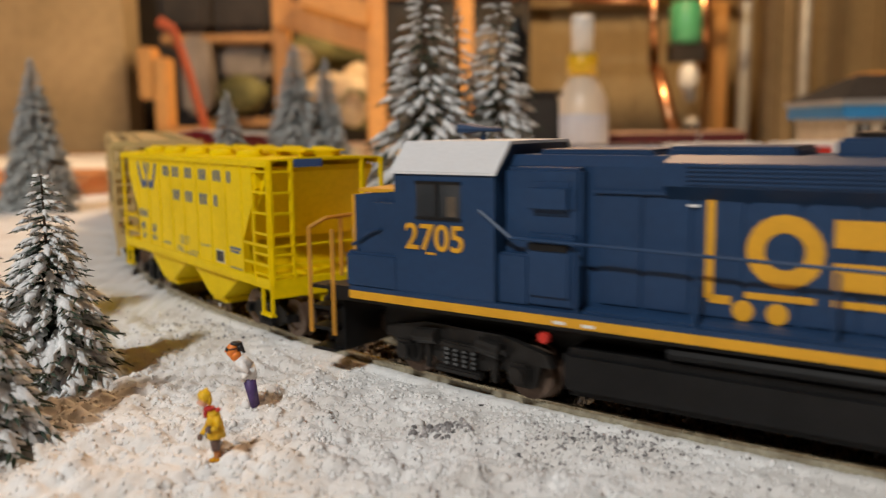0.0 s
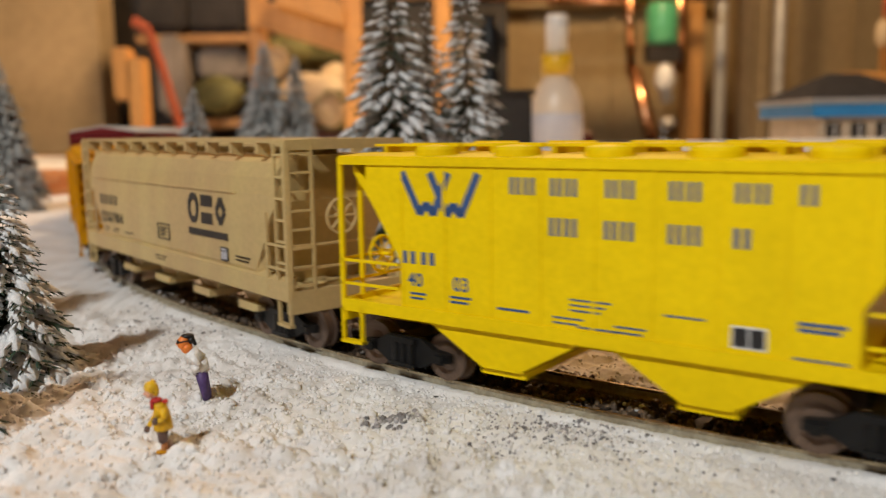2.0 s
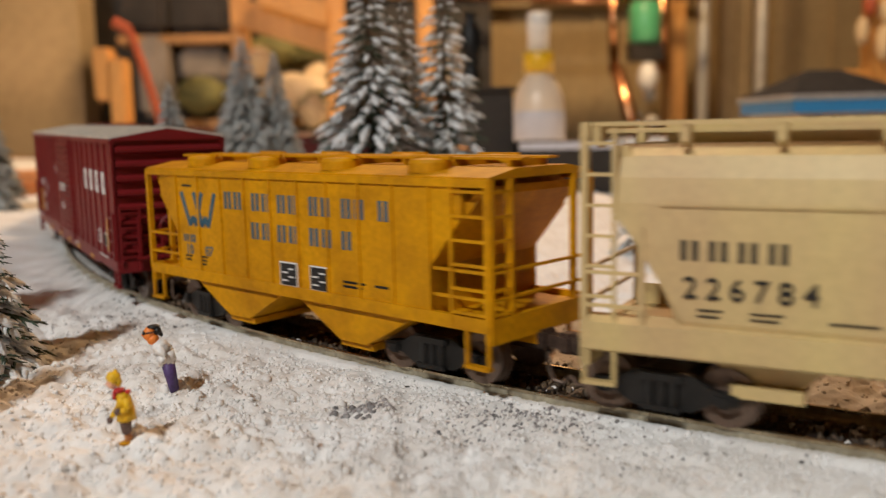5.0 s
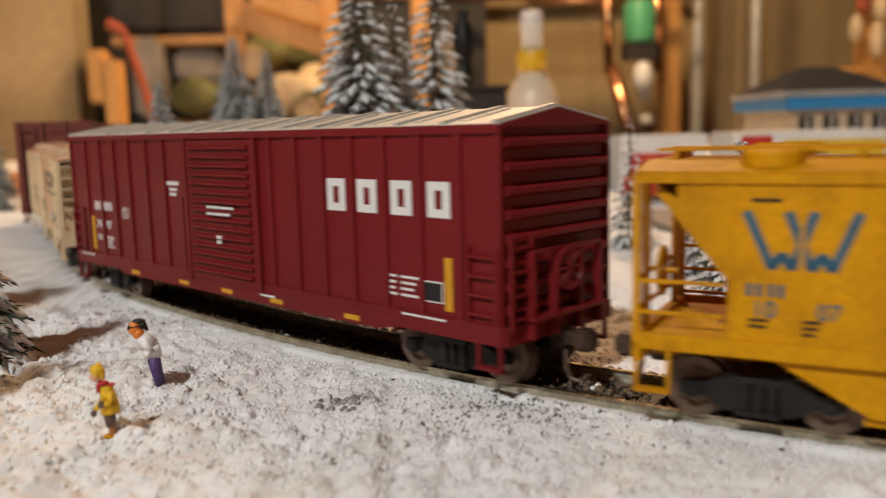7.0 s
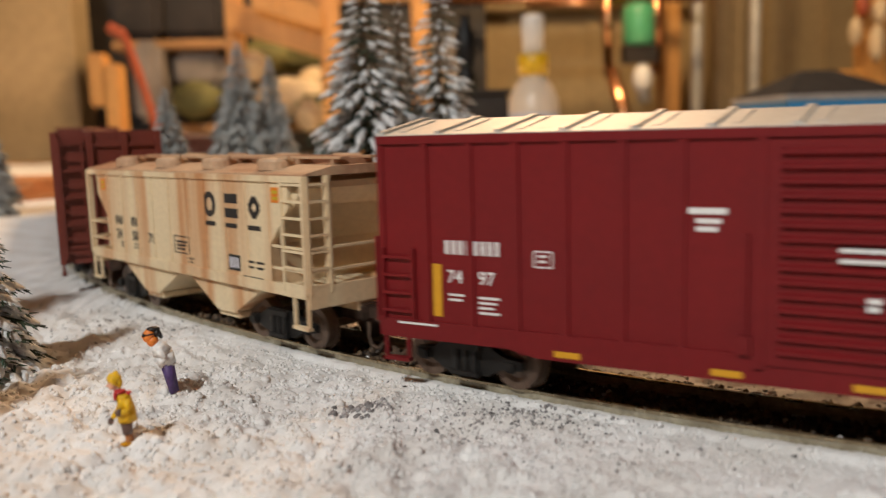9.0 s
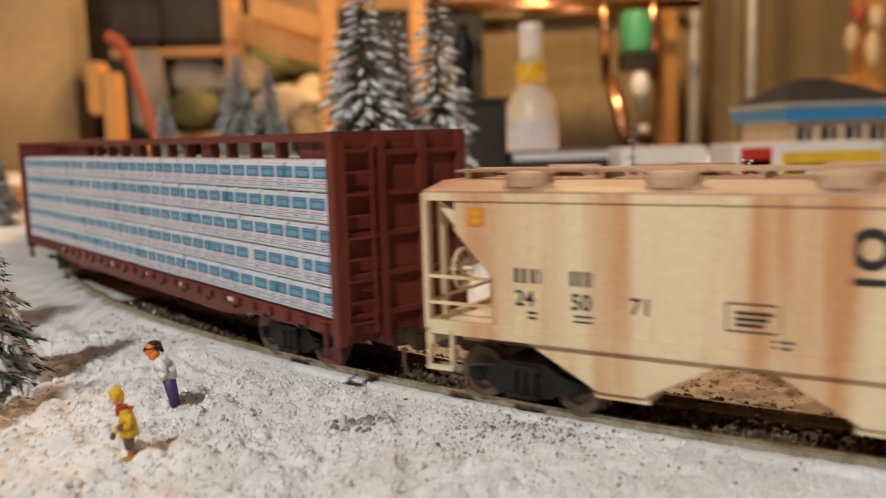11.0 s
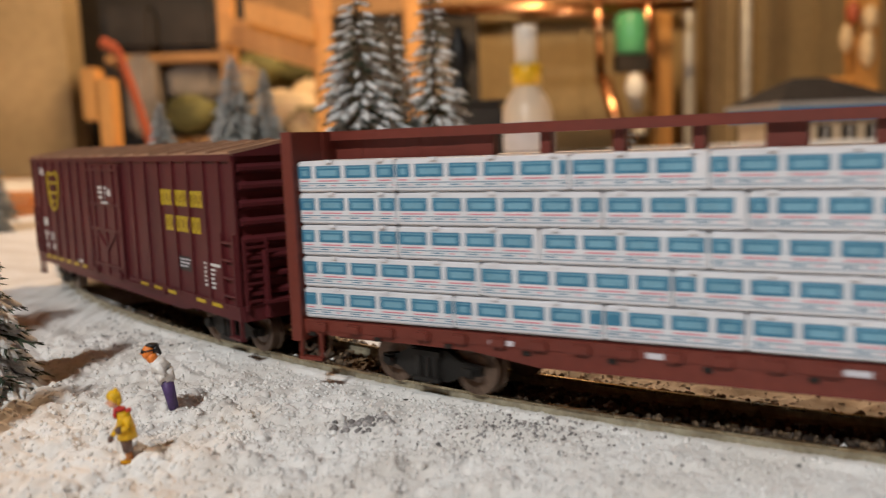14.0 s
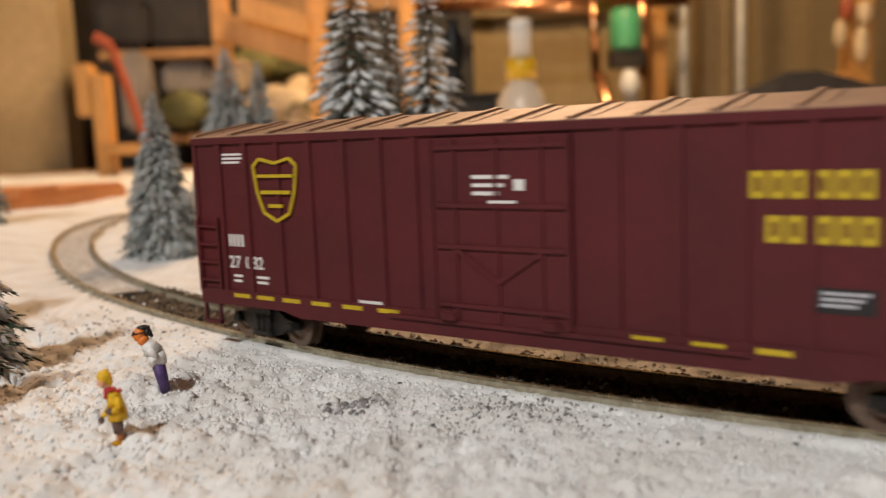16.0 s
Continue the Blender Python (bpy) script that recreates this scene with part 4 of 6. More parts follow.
def red_boxcar():
    ribs = [-79.2, -69.5, -60, -50.5, -40, -30, 20, 30, 39.6, 49.4, 59.4, 69.6, 80]
    car, y = boxcar("boxcar", "dark red ribbed boxcar with white lettering and yellow markings", RED, LIGHTROOF, ribs, True)
    door = part("door", box(B(), -17.0, 14.5, y - 0.9, y, 11.6, 46.6), RED, car, "corrugated sliding door")
    for i in range(15):
        z = 13.2 + i * 2.2
        part("door_rib", prism(B(), [(y - 0.7, z), (y - 1.8, z + 0.5), (y - 1.8, z + 1.0), (y - 0.7, z + 1.5)], -14.5, 12.6, axis="x"), RED, door)
    for x in (-17.4, 14.8):
        part("door_post", box(B(), x - 0.8, x + 0.8, y - 1.3, y, 11, 47), RED, door)
    part("door_latch", box(box(B(), -20.5, -18.6, y - 1.4, y, 13, 16), -19.8, -19.2, y - 1.2, y, 13, 32), RED, door)
    yl = y - 0.02
    bm = B()
    for i, x in enumerate((41.0, 50.9, 61.2, 71.5)):
        part("emblem_block", glyphs(B(), x, 31.6, 1, 6.0, 6.7, 1, yl, 0.34, True), WHITE, car, "bold white bars of a company name")
    bm.free()
    bm = B()
    for x in (-75.1, -68.8):
        glyphs(bm, x, 26.3, 2, 2.3, 2.6, 0.6, yl)
    part("lettering", bm, WHITE, car, "white blocks of a company name")
    digits("74", -74.8, 20.9, 2.4, yl, WHITE, car)
    digits("97", -68.0, 20.9, 2.4, yl, WHITE, car)
    bm = B()
    lines(bm, -74.5, 18.8, 3.4, 2, yl)
    lines(bm, -68, 18.6, 4.4, 4, yl)
    strokes(bm, [(-56.5, 24.8), (-53, 24.8), (-53, 27.6), (-56.5, 27.6), (-56.5, 24.8)], 0.25, yl)
    lines(bm, -55.7, 27, 1.8, 2, yl)
    lines(bm, -28.9, 36.0, 6.2, 1, yl, 1.0)
    lines(bm, -27.6, 34.3, 4, 2, yl, 0.8, 1.3)
    lines(bm, 60.2, 19.8, 2, 4, yl, 0.5, 1.2)
    lines(bm, 63.4, 19.8, 5, 4, yl, 0.5, 1.2)
    lines(bm, 64, 12.6, 12, 1, yl - 0.55, 0.4)
    lines(bm, 14.0, 10.6, 6, 1, yl - 0.55, 0.5)
    lines(bm, -86, 12.6, 9, 1, yl - 0.55, 0.4)
    part("small_print", bm, WHITE, car)
    bm = B()
    lines(bm, -6, 30.6, 12, 2, y - 1.86, 0.6, 1.6)
    lines(bm, -2, 23.4, 2, 2, y - 1.86, 0.8, 1.2)
    part("small_print", bm, WHITE, car)
    part("data_panel", plate(B(), 70.0, 75.2, 15.4, 19.5, yl), WHITE, car)
    part("data_panel", plate(B(), 70.3, 74.9, 15.7, 19.2, yl, 0.2), INKBLACK, car, "black data panel in a white frame")
    for x in (-77.9, 75.8):
        part("grab_stripe", plate(B(), x, x + 1.9, 14.2, 24.3, yl - 0.1), GOLD, car, "vertical yellow stripe")
    for x in (-52.6, -24.8, -3.5, 18, 45.6):
        part("sill_mark", plate(B(), x, x + 5.0, 8.9, 10.0, y - 0.5), GOLD, car, "yellow mark on the side sill")
    return car


def maroon_boxcar():
    ribs = [-80.5, -71.5, -61.0, -51, -41, -31, -22, 21.5, 32.5, 43, 53, 63, 73, 82]
    car, y = boxcar("boxcar", "maroon ribbed boxcar with yellow lettering and a brown roof", MAROON, BROWNROOF, ribs, False)
    door = part("door", box(B(), -17.8, 13.0, y - 0.9, y, 11.6, 46.4), MAROON, car, "plug door with rods")
    for z in (14.4, 25.6, 33.4, 44.2):
        part("door_rail", box(B(), -16.4, 12, y - 1.5, y - 0.5, z, z + 0.8), MAROON, door)
    for x in (-17.4, -12, -2.5, 7, 12.6):
        part("door_rod", box(B(), x - 0.4, x + 0.4, y - 1.4, y - 0.5, 12, 46), MAROON, door)
    part("door_brace", strokes(B(), [(-11.6, 25.4), (-2.5, 19.6), (6.8, 25.4)], 0.9, y - 0.9, 0.6), MAROON, door)
    for x in (-14, 8.6):
        part("door_roller", soft_box(B(), x - 2, x + 2, y - 2.0, y - 0.4, 11.4, 13.6, 0.4), MAROON, door)
    part("door_track", box(B(), -30, 44, y - 1.2, y, 10.9, 11.7), MAROON, door)
    yl = y - 0.02
    bm = B()
    for x, n in ((43.7, 3), (53.2, 3), (63.2, 3)):
        glyphs(bm, x, 35.5, n, 2.4, 4.1, 0.6, yl, 0.32, True)
    for x, n in ((46.2, 2), (53.4, 3), (63.3, 2)):
        glyphs(bm, x, 28.8, n, 2.5, 4.1, 0.6, yl, 0.32, True)
    part("lettering", bm, INKYELLOW, car, "yellow blocks of a company name")
    bm = B()
    pts = [(-68, 41.8), (-66.2, 43.4), (-62, 42.4), (-57.8, 43.4), (-56, 41.8), (-56.8, 36), (-58.5, 31.4), (-62, 29.6), (-65.5, 31.4), (-67.2, 36), (-68, 41.8)]
    pts = [(-68.5 + (a + 68) * 1.15, b) for a, b in pts]
    strokes(bm, pts, 0.65, yl - 0.6)
    strokes(bm, [(-67.4, 39.6), (-56, 39.6)], 0.7, yl - 0.6)
    strokes(bm, [(-66.4, 36), (-57, 36)], 0.8, yl - 0.6)
    strokes(bm, [(-64, 33), (-59.6, 33)], 0.8, yl - 0.6)
    part("shield", bm, INKYELLOW, car, "yellow shield outline emblem")
    bm = B()
    glyphs(bm, -79.0, 23.4, 2, 2.2, 2.8, 0.6, yl)
    part("lettering", bm, WHITE, car, "white blocks of a company name")
    digits("27", -79.4, 18.4, 2.8, yl, WHITE, car)
    digits("082", -73.6, 18.4, 2.8, yl, WHITE, car)
    bm = B()
    lines(bm, -79.6, 44.8, 8, 3, yl, 0.5, 0.9)
    lines(bm, -78, 16.8, 3, 2, yl, 0.6, 1.2)
    lines(bm, -70, 16.8, 4, 2, yl, 0.6, 1.2)
    lines(bm, -38.6, 13.6, 7.4, 1, yl, 0.6)
    lines(bm, 69.8, 22, 2, 6, yl, 0.5, 1.1)
    lines(bm, 73.2, 22, 6, 1, yl, 0.7)
    lines(bm, 73.2, 20.6, 3, 5, yl, 0.5, 1.1)
    part("small_print", bm, WHITE, car)
    bm = B()
    lines(bm, -7.8, 39.4, 8, 3, y - 0.95, 0.7, 1.5)
    lines(bm, -4, 34.8, 6, 1, y - 1.5, 0.5)
    plate(bm, 1.4, 3.6, 36.6, 38.6, y - 0.95)
    part("small_print", bm, WHITE, car)
    part("data_panel", plate(B(), 53.4, 62.2, 18.6, 22.4, yl), INKBLACK, car, "dark data panel")
    bm = B()
    lines(bm, 54.4, 21.8, 7, 3, yl - 0.1, 0.35, 0.9)
    part("small_print", bm, LABELM, car)
    for x in (-78, -70, -61.5, -52.4, -43, -33, 24, 34.5, 45, 64.5, 74.3):
        part("sill_mark", plate(B(), x, x + 5.6, 11.5, 12.4, y - 0.5), INKYELLOW, car, "yellow mark on the side sill")
    return car


def centerbeam():
    """A centre-beam flatcar loaded with wrapped lumber."""
    car = thing("centerbeam_flatcar", "oxide red centre-beam flatcar loaded with white wrapped lumber", "flatcar", "wagons of the train")
    e, w = 125.0, 16.8
    part("deck", box(B(), -e, e, -w, w, 11.4, 13.6), OXIDE, car)
    for s in (-1, 1):
        sill = B()
        prism(sill, [(-e, 13.4), (-e, 10.6), (-84, 10.0), (-70, 8.0), (70, 8.0), (84, 10.0), (e, 10.6), (e, 13.4)], *sorted((s * (w - 1.6), s * (w - 0.2))))
        part("side_sill", sill, OXIDE, car)
        for i in range(30):
            x = -e + 6 + i * (2 * e - 12) / 29
            part("stake_pocket", soft_box(B(), x - 1.6, x + 1.6, *sorted((s * (w - 0.6), s * (w + 0.9))), 11.2, 13.2, 0.3), OXIDE, car)
            if i % 2 == 0 and s < 0:
                part("winch_band", box(B(), x - 3.4, x - 1.8, -w - 0.3, -w + 0.3, 10.2, 11.0), DARK, car)
    for i in range(6):
        x = -80 + i * 30
        part("small_print", plate(B(), x, x + 5, 11.6, 12.6, -w + 0.1), LABELM, car)
    part("centre_sill", box(B(), -e, e, -3, 3, 6.5, 12), OXIDE, car)
    part("top_beam", box(B(), -e, e, -3.4, 3.4, 50.6, 52.6), OXIDE, car)
    for i in range(17):
        x = -e + 7 + i * (2 * e - 14) / 16
        wide = 3.4 if i % 4 == 2 else 1.1
        part("centre_post", box(B(), x - wide, x + wide, -1.4, 1.4, 13, 51), OXIDE, car)
    for s in (-1, 1):
        part("end_gusset", box(B(), *sorted((s * (e - 34), s * e)), -1.2, 1.2, 46, 51), OXIDE, car)
        bh = B()
        box(bh, *sorted((s * (e - 1.1), s * (e - 0.1))), -w, w, 9, 52.6)
        part("bulkhead", bh, OXIDE, car)
        for y in (-w, -5.6, 5.6, w):
            part("bulkhead_post", box(B(), *sorted((s * (e - 1.3), s * (e + 1.4))), y - 1.0, y + 1.0, 9, 52.6), OXIDE, car)
        for i in range(5):
            z = 14 + i * 8.4
            part("bulkhead_rib", box(B(), *sorted((s * (e - 0.4), s * (e + 1.0))), -w, w, z, z + 1.2), OXIDE, car)
        ladder(car, s * (e + 1.6), -w + 1.4, 11, 51, 7, 9, OXIDE, axis="y")
        coupler(car, s * (e + 0.4), s)
        truck(car, s * 94, r=5.2)
        for y in (-w, w):
            step(car, s * e - (6 if s > 0 else 0), y, 5, 11.6, 6, OXIDE)
    rows, z0, hh = 5, 13.9, 6.55
    rr = random.Random(3)
    for s in (-1, 1):
        for r in range(rows):
            x = -e + 1.5
            while x < e - 8:
                ln = min(rr.choice((30.0, 36.0, 24.0, 42.0)), e - 1.5 - x)
                if e - 1.5 - (x + ln) < 8:
                    ln = e - 1.5 - x
                y0, y1 = sorted((s * 2.0, s * (w - 0.5 + rr.uniform(0, 0.4))))
                pk = soft_box(B(), x + 0.1, x + ln - 0.1, y0, y1, z0 + r * hh + 0.12, z0 + (r + 1) * hh - 0.12, 0.35)
                p = part("lumber_bundle", pk, WRAP, car, "white wrapped lumber bundle with teal print")
                if s < 0:
                    yy = y0
                    t, k, pl_ = B(), B(), B()
                    base_z = z0 + r * hh
                    a = x + rr.uniform(0.2, 1.2) - rr.choice((0, 3.4))
                    while a < x + ln - 1.2:
                        c, b = max(a, x + 0.3), min(a + 6.3, x + ln - 0.4)
                        if b - c > 1.0:
                            zb = base_z + 2.95
                            plate(t, c, b, zb, zb + 2.5, yy, 0.08)
                            plate(pl_, c + 0.35, b - 0.35, zb + 2.0, zb + 2.2, yy, 0.13)
                            if b - c > 3:
                                plate(pl_, c + 0.9, b - 0.9, zb + 0.5, zb + 1.6, yy, 0.13)
                            plate(k, c + 0.5, max(c + 0.6, b - 0.6), base_z + 2.3, base_z + 2.52, yy, 0.08)
                            plate(t, c + 0.2, min(c + 2.4, b), base_z + 1.36, base_z + 1.56, yy, 0.08)
                            plate(k, min(c + 4.0, b - 0.2), min(c + 4.8, b), base_z + 1.36, base_z + 1.56, yy, 0.08)
                        a += 7.4
                    for zl in (1.82, 0.92):
                        plate(t, x + 0.6, x + ln - 0.6, base_z + zl, base_z + zl + 0.13, yy, 0.06)
                    part("teal_print", t, INKTEAL, p)
                    part("pale_print", pl_, INKTEALPALE, p)
                    part("pink_print", k, INKPINK, p)
                x += ln
            for i in range(20):
                if s < 0 and r < rows:
                    part("spacer", box(B(), -e + 9 + i * 12.2, -e + 10.6 + i * 12.2, *sorted((s * (w - 0.4), s * (w + 0.1))), z0 + (r + 1) * hh - 0.5, z0 + (r + 1) * hh + 0.1), WRAP, car)
    return car


def locomotive():
    """A four-axle road switcher, cab towards the wagons."""
    car = thing("diesel_locomotive", "navy blue diesel locomotive with golden stripe and lettering", "locomotive", "")
    e = 97.0
    cab0, cab1 = -77.0, -52.5      # the cab lies near the rear end of the picture's train
    part("frame", box(B(), -97, 97, -17.2, 17.2, 16.4, 19.6), BLACK, car)
    for s in (-1, 1):
        part("stripe", box(B(), -90, 90, *sorted((s * 17.0, s * 17.7)), 17.2, 19.0), GOLD, car, "golden stripe along the walkway")
        part("walkway_edge", box(B(), -90, 90, *sorted((s * 15, s * 17.6)), 19.0, 20.0), BLUE, car)
    # cab
    cab = B()
    prism(cab, [(-17.4, 19.8), (17.4, 19.8), (17.4, 45.0), (12.0, 50.6), (-12.0, 50.6), (-17.4, 45.0)], cab0, cab1, axis="x")
    cabob = part("cab", cab, BLUE, car)
    roof = prism(B(), [(-17.9, 44.8), (-17.9, 45.4), (-12.2, 51.3), (12.2, 51.3), (17.9, 45.4), (17.9, 44.8), (11.8, 50.7), (-11.8, 50.7)], cab0 - 0.8, cab1 + 0.6, axis="x")
    part("cab_roof", roof, PALE, cabob, "pale grey cab roof")
    part("window_frame", box(box(B(), -71.4, -60.2, -17.75, -17.3, 35.6, 36.2), -71.4, -60.2, -17.75, -17.3, 42.8, 43.4), BLACK, cabob)
    part("window", plate(B(), -71.2, -66.4, 36.2, 42.8, -17.4, 0.15), GLASS, cabob)
    part("window", plate(B(), -65.6, -60.4, 36.2, 42.8, -17.4, 0.15), GLASS, cabob)
    part("window_divider", box(B(), -66.4, -65.6, -17.8, -17.3, 35.8, 43.2), BLACK, cabob)
    part("cab_seat", plate(B(), -63.6, -61.4, 36.4, 40.4, -17.55, 0.08), CABIN, cabob)
    # short hood (nose), with sand boxes
    nose = prism(B(), [(-91.5, 19.8), (cab0, 19.8), (cab0, 40.4), (-80, 40.6), (-91.5, 39.6)], -13.4, 13.4)
    part("nose", nose, BLUE, car)
    part("nose_roof", box(B(), -91, cab0, -12.6, 12.6, 40.2, 41.0), GOLD, car, "golden top of the nose")
    part("nose_front", box(B(), -92.2, -91.4, -13.4, 13.4, 20, 39.6), GOLD, car, "golden end of the nose")
    for s in (-1, 1):
        part("sand_box", soft_box(B(), -91.2, cab0 + 0.4, *sorted((s * 11, s * 17.4)), 19.6, 27.6, 0.6), BLUE, car)
        part("nose_step", prism(B(), [(-87.5, 27), (cab0, 27), (cab0, 38.4), (-84, 38.4), (-84.5, 33), (-87.5, 32)], *sorted((s * 12, s * 16.6))), BLUE, car)
        part("cab_battery_box", soft_box(B(), -52.5, -45.5, *sorted((s * 10, s * 16.4)), 19.8, 30, 0.5), BLUE, car)
    part("nose_handle", rod(rod(B(), (-89, -17.3, 29), (-84, -17.3, 32), 0.35), (-84, -17.3, 32), (-81, -17.3, 33), 0.35), BLUE, car)
    # long hood
    hood = prism(B(), [(-11.6, 19.8), (11.6, 19.8), (11.6, 46.6), (9.8, 48.6), (-9.8, 48.6), (-11.6, 46.6)], cab1, 88, axis="x")
    hob = part("long_hood", hood, BLUE, car)
    part("blower_duct", soft_box(B(), -52, -35.5, -14.6, -11, 27.5, 46.4, 0.7), BLUE, hob)
    part("blower_bulge", soft_box(B(), -46.5, -36.5, -16.2, -13, 37.6, 43.8, 1.2), BLUE, hob)
    part("lower_cabinet", soft_box(B(), -46.5, -36, -16.0, -11, 20, 34, 0.5), BLUE, hob)
    part("cabinet_door", soft_box(B(), -45.6, -37, -16.5, -15.6, 22, 33, 0.3), BLUE, hob)
    for x in range(-33, 84, 9):
        part("hood_door", soft_box(B(), x, x + 8.2, -12.1, -11.2, 21, 41.5, 0.3), BLUE, hob)
    for x in (-34, -12.5, 9.5, 31.5, 53.5):
        part("side_ledge", prism(B(), [(-16.4, 19.9), (-11, 19.9), (-11, 21.0), (-14.6, 20.9), (-16.4, 20.5)], x, x + 21.2, axis="x"), BLUE, hob)
    part("cabinet_louvre", box(B(), -45.4, -37.2, -16.8, -16.3, 31.0, 32.2), BLACK, hob)
    part("hood_seam", box(B(), -34, 88, -12.3, -11.4, 41.8, 42.4), BLUE, hob)
    part("number_label", plate(B(), -16.4, -14.4, 40.0, 40.4, -12.2), WHITE, hob)
    part("radiator_flare", prism(B(), [(-14.8, 47.6), (-14.8, 43.6), (-11.4, 40.6), (-10, 40.6), (-10, 48.8)], -20, 60, axis="x"), BLUE, hob)
    for i in range(5):
        part("radiator_slat", box(B(), -16, 58, -15.1, -14.6, 44.0 + i * 0.75, 44.4 + i * 0.75), BLUE, hob)
    for x0, x1, z in ((-48, -24, 49.6), (-22, 0, 50.2), (6, 36, 51.6), (40, 70, 51.2)):
        part("roof_housing", soft_box(B(), x0, x1, -8.4, 8.4, 48, z, 0.6), BLUE, hob)
    for x in (14, 28, 48):
        b = B()
        lathe(b, [(6.6, 51), (6.6, 52.4), (5.8, 52.6), (1.2, 52.4)], 20, (x, 0))
        part("roof_fan", b, DARK, hob)
    # horn on the cab roof
    horn = B()
    for dx, dy, ln in ((0, -1.4, 5), (0, 0.2, 6.4), (0, 1.8, 5)):
        rod(horn, (-66, dy, 53.6), (-66 - ln, dy, 53.8), 0.45, 8, 1.2)
        rod(horn, (-66, dy, 53.6), (-62.5, dy, 53.4), 0.45, 8)
    rod(horn, (-66, -1.4, 53.5), (-66, 1.8, 53.5), 0.4)
    rod(horn, (-66, 0, 51), (-66, 0, 53.6), 0.5)
    part("horn", horn, BLUE, car, "small three-chime air horn")
    part("class_lamp", soft_box(B(), cab0 - 2.2, cab0 - 0.4, -14, -9.5, 46.4, 49.6, 0.5), GOLD, car)
    # pilots, steps, handrails
    for s in (-1, 1):
        part("pilot", box(B(), *sorted((s * 94, s * 97)), -15, 15, 4, 19), BLACK, car)
        for y in (-1, 1):
            st = B()
            for z in (4.0, 8.8, 13.6, 18.4):
                part("step", box(B(), *sorted((s * 95, s * 102)), *sorted((y * 11.5, y * 17.4)), z, z + 0.8), BLACK, car)
            box(st, *sorted((s * 95, s * 102)), *sorted((y * 11.2, y * 11.8)), 4, 18.4)
            for x in (95.4, 101.6):
                box(st, *sorted((s * (x - 0.4), s * (x + 0.4))), *sorted((y * 11.2, y * 11.9)), 4, 19)
            part("step_well", st, BLACK, car)
            hr = B()
            for x in (95, 102):
                rod(hr, (s * x, y * 17.4, 8), (s * x, y * 17.4, 32), 0.5)
            rod(hr, (s * 102, y * 17.4, 32), (s * 100, y * 14, 34), 0.5)
            rod(hr, (s * 100, y * 14, 34), (s * 100, y * 3, 34), 0.5)
            rod(hr, (s * 100, y * 3, 34), (s * 100, y * 3, 20), 0.5)
            rod(hr, (s * 100, y * 9, 34), (s * 100, y * 9, 20), 0.5)
            part("end_handrail", hr, HANDRAIL, car, "golden end handrail")
        coupler(car, s * 99, s)
    for y in (-1, 1):
        hr = B()
        rod(hr, (-49, y * 17.2, 33), (88, y * 17.2, 30.6), 0.35)
        rod(hr, (-56, y * 17.5, 38), (-49, y * 17.2, 33), 0.4)
        for x in (-35, -13, 9, 31, 53, 75, 88):
            rod(hr, (x, y * 17.3, 17), (x, y * 17.2, 31.4), 0.38)
        part("side_handrail", hr, BLUE, car)
    # lettering
    digits("2705", -74.4, 29.4, 5.3, -17.45, GOLD, car, 1.0)
    part("small_print", plate(B(), -69, -66.6, 28.4, 28.9, -17.4), GOLD, car)
    em = B()
    yh = -12.15
    strokes(em, [(-8.6, 24.4), (-12.4, 24.4), (-12.4, 42.6), (-8.6, 42.6)], 1.5, yh)
    part("bracket", em, GOLD, car, "golden bracket emblem")
    emblem(car, -6.4, 27.2, 12.4, 12.2, 12.4, yh, GOLD, False)
    for x in (-6.6, -1.0, 24, 30):
        part("dot", rod(B(), (x, yh - 0.12, 22.8), (x, yh + 0.3, 22.8), 1.8, 20), GOLD, car)
    for x in (-39.5, -33.6):
        part("warning_label", plate(B(), x, x + 2.4, 17.6, 18.2, -17.75), WHITE, car)
    part("red_valve", rod(B(), (-42, -16, 14.4), (-42, -17.2, 14.4), 1.1, 12), REDP, car)
    part("fuel_tank", soft_box(B(), -39, 34, -15.8, 15.8, 3.4, 12.6, 1.4), BLACK, car, "long black fuel tank")
    part("air_pipe", rod(B(), (-18, -15, 14.6), (34, -15, 14.6), 1.4, 10), BLACK, car)
    part("underframe", box(B(), -88, 88, -8, 8, 8, 16.6), BLACK, car)
    for s in (-1, 1):
        x = s * 62
        t = part("power_truck", box(box(B(), -14, 14, -8, 8, 4, 12), -3, 3, -12, 12, 5, 9), BLACK, car, "black two-axle power truck")
        t.location = (x * 0.001, 0, 0)
        for y in (-1, 1):
            bm = B()
            prism(bm, [(-22.5, 8.0), (-21.5, 10.4), (-10, 12.8), (10, 12.8), (21.5, 10.4), (22.5, 8.0), (10.5, 7.6), (6.5, 4.6), (-6.5, 4.6), (-10.5, 7.6)], y * 11.2, y * 13.0)
            for k in (-15.5, 15.5):
                prism(bm, [(k - 4.6, 8.6), (k - 3.2, 3.4), (k - 2.0, 3.0), (k + 2.0, 3.0), (k + 3.2, 3.4), (k + 4.6, 8.6)], y * 11.4, y * 12.8)
                soft_box(bm, k - 2.4, k + 2.4, *sorted((y * 12.6, y * 14.6)), 3.6, 8.0, 0.7)
            part("side_frame", bm, DARK, t)
            for k in (-15.5, 15.5):
                part("journal_cap", rod(B(), (k, y * 14.4, 5.8), (k, y * 15.3, 5.8), 1.7, 14), DARK, t)
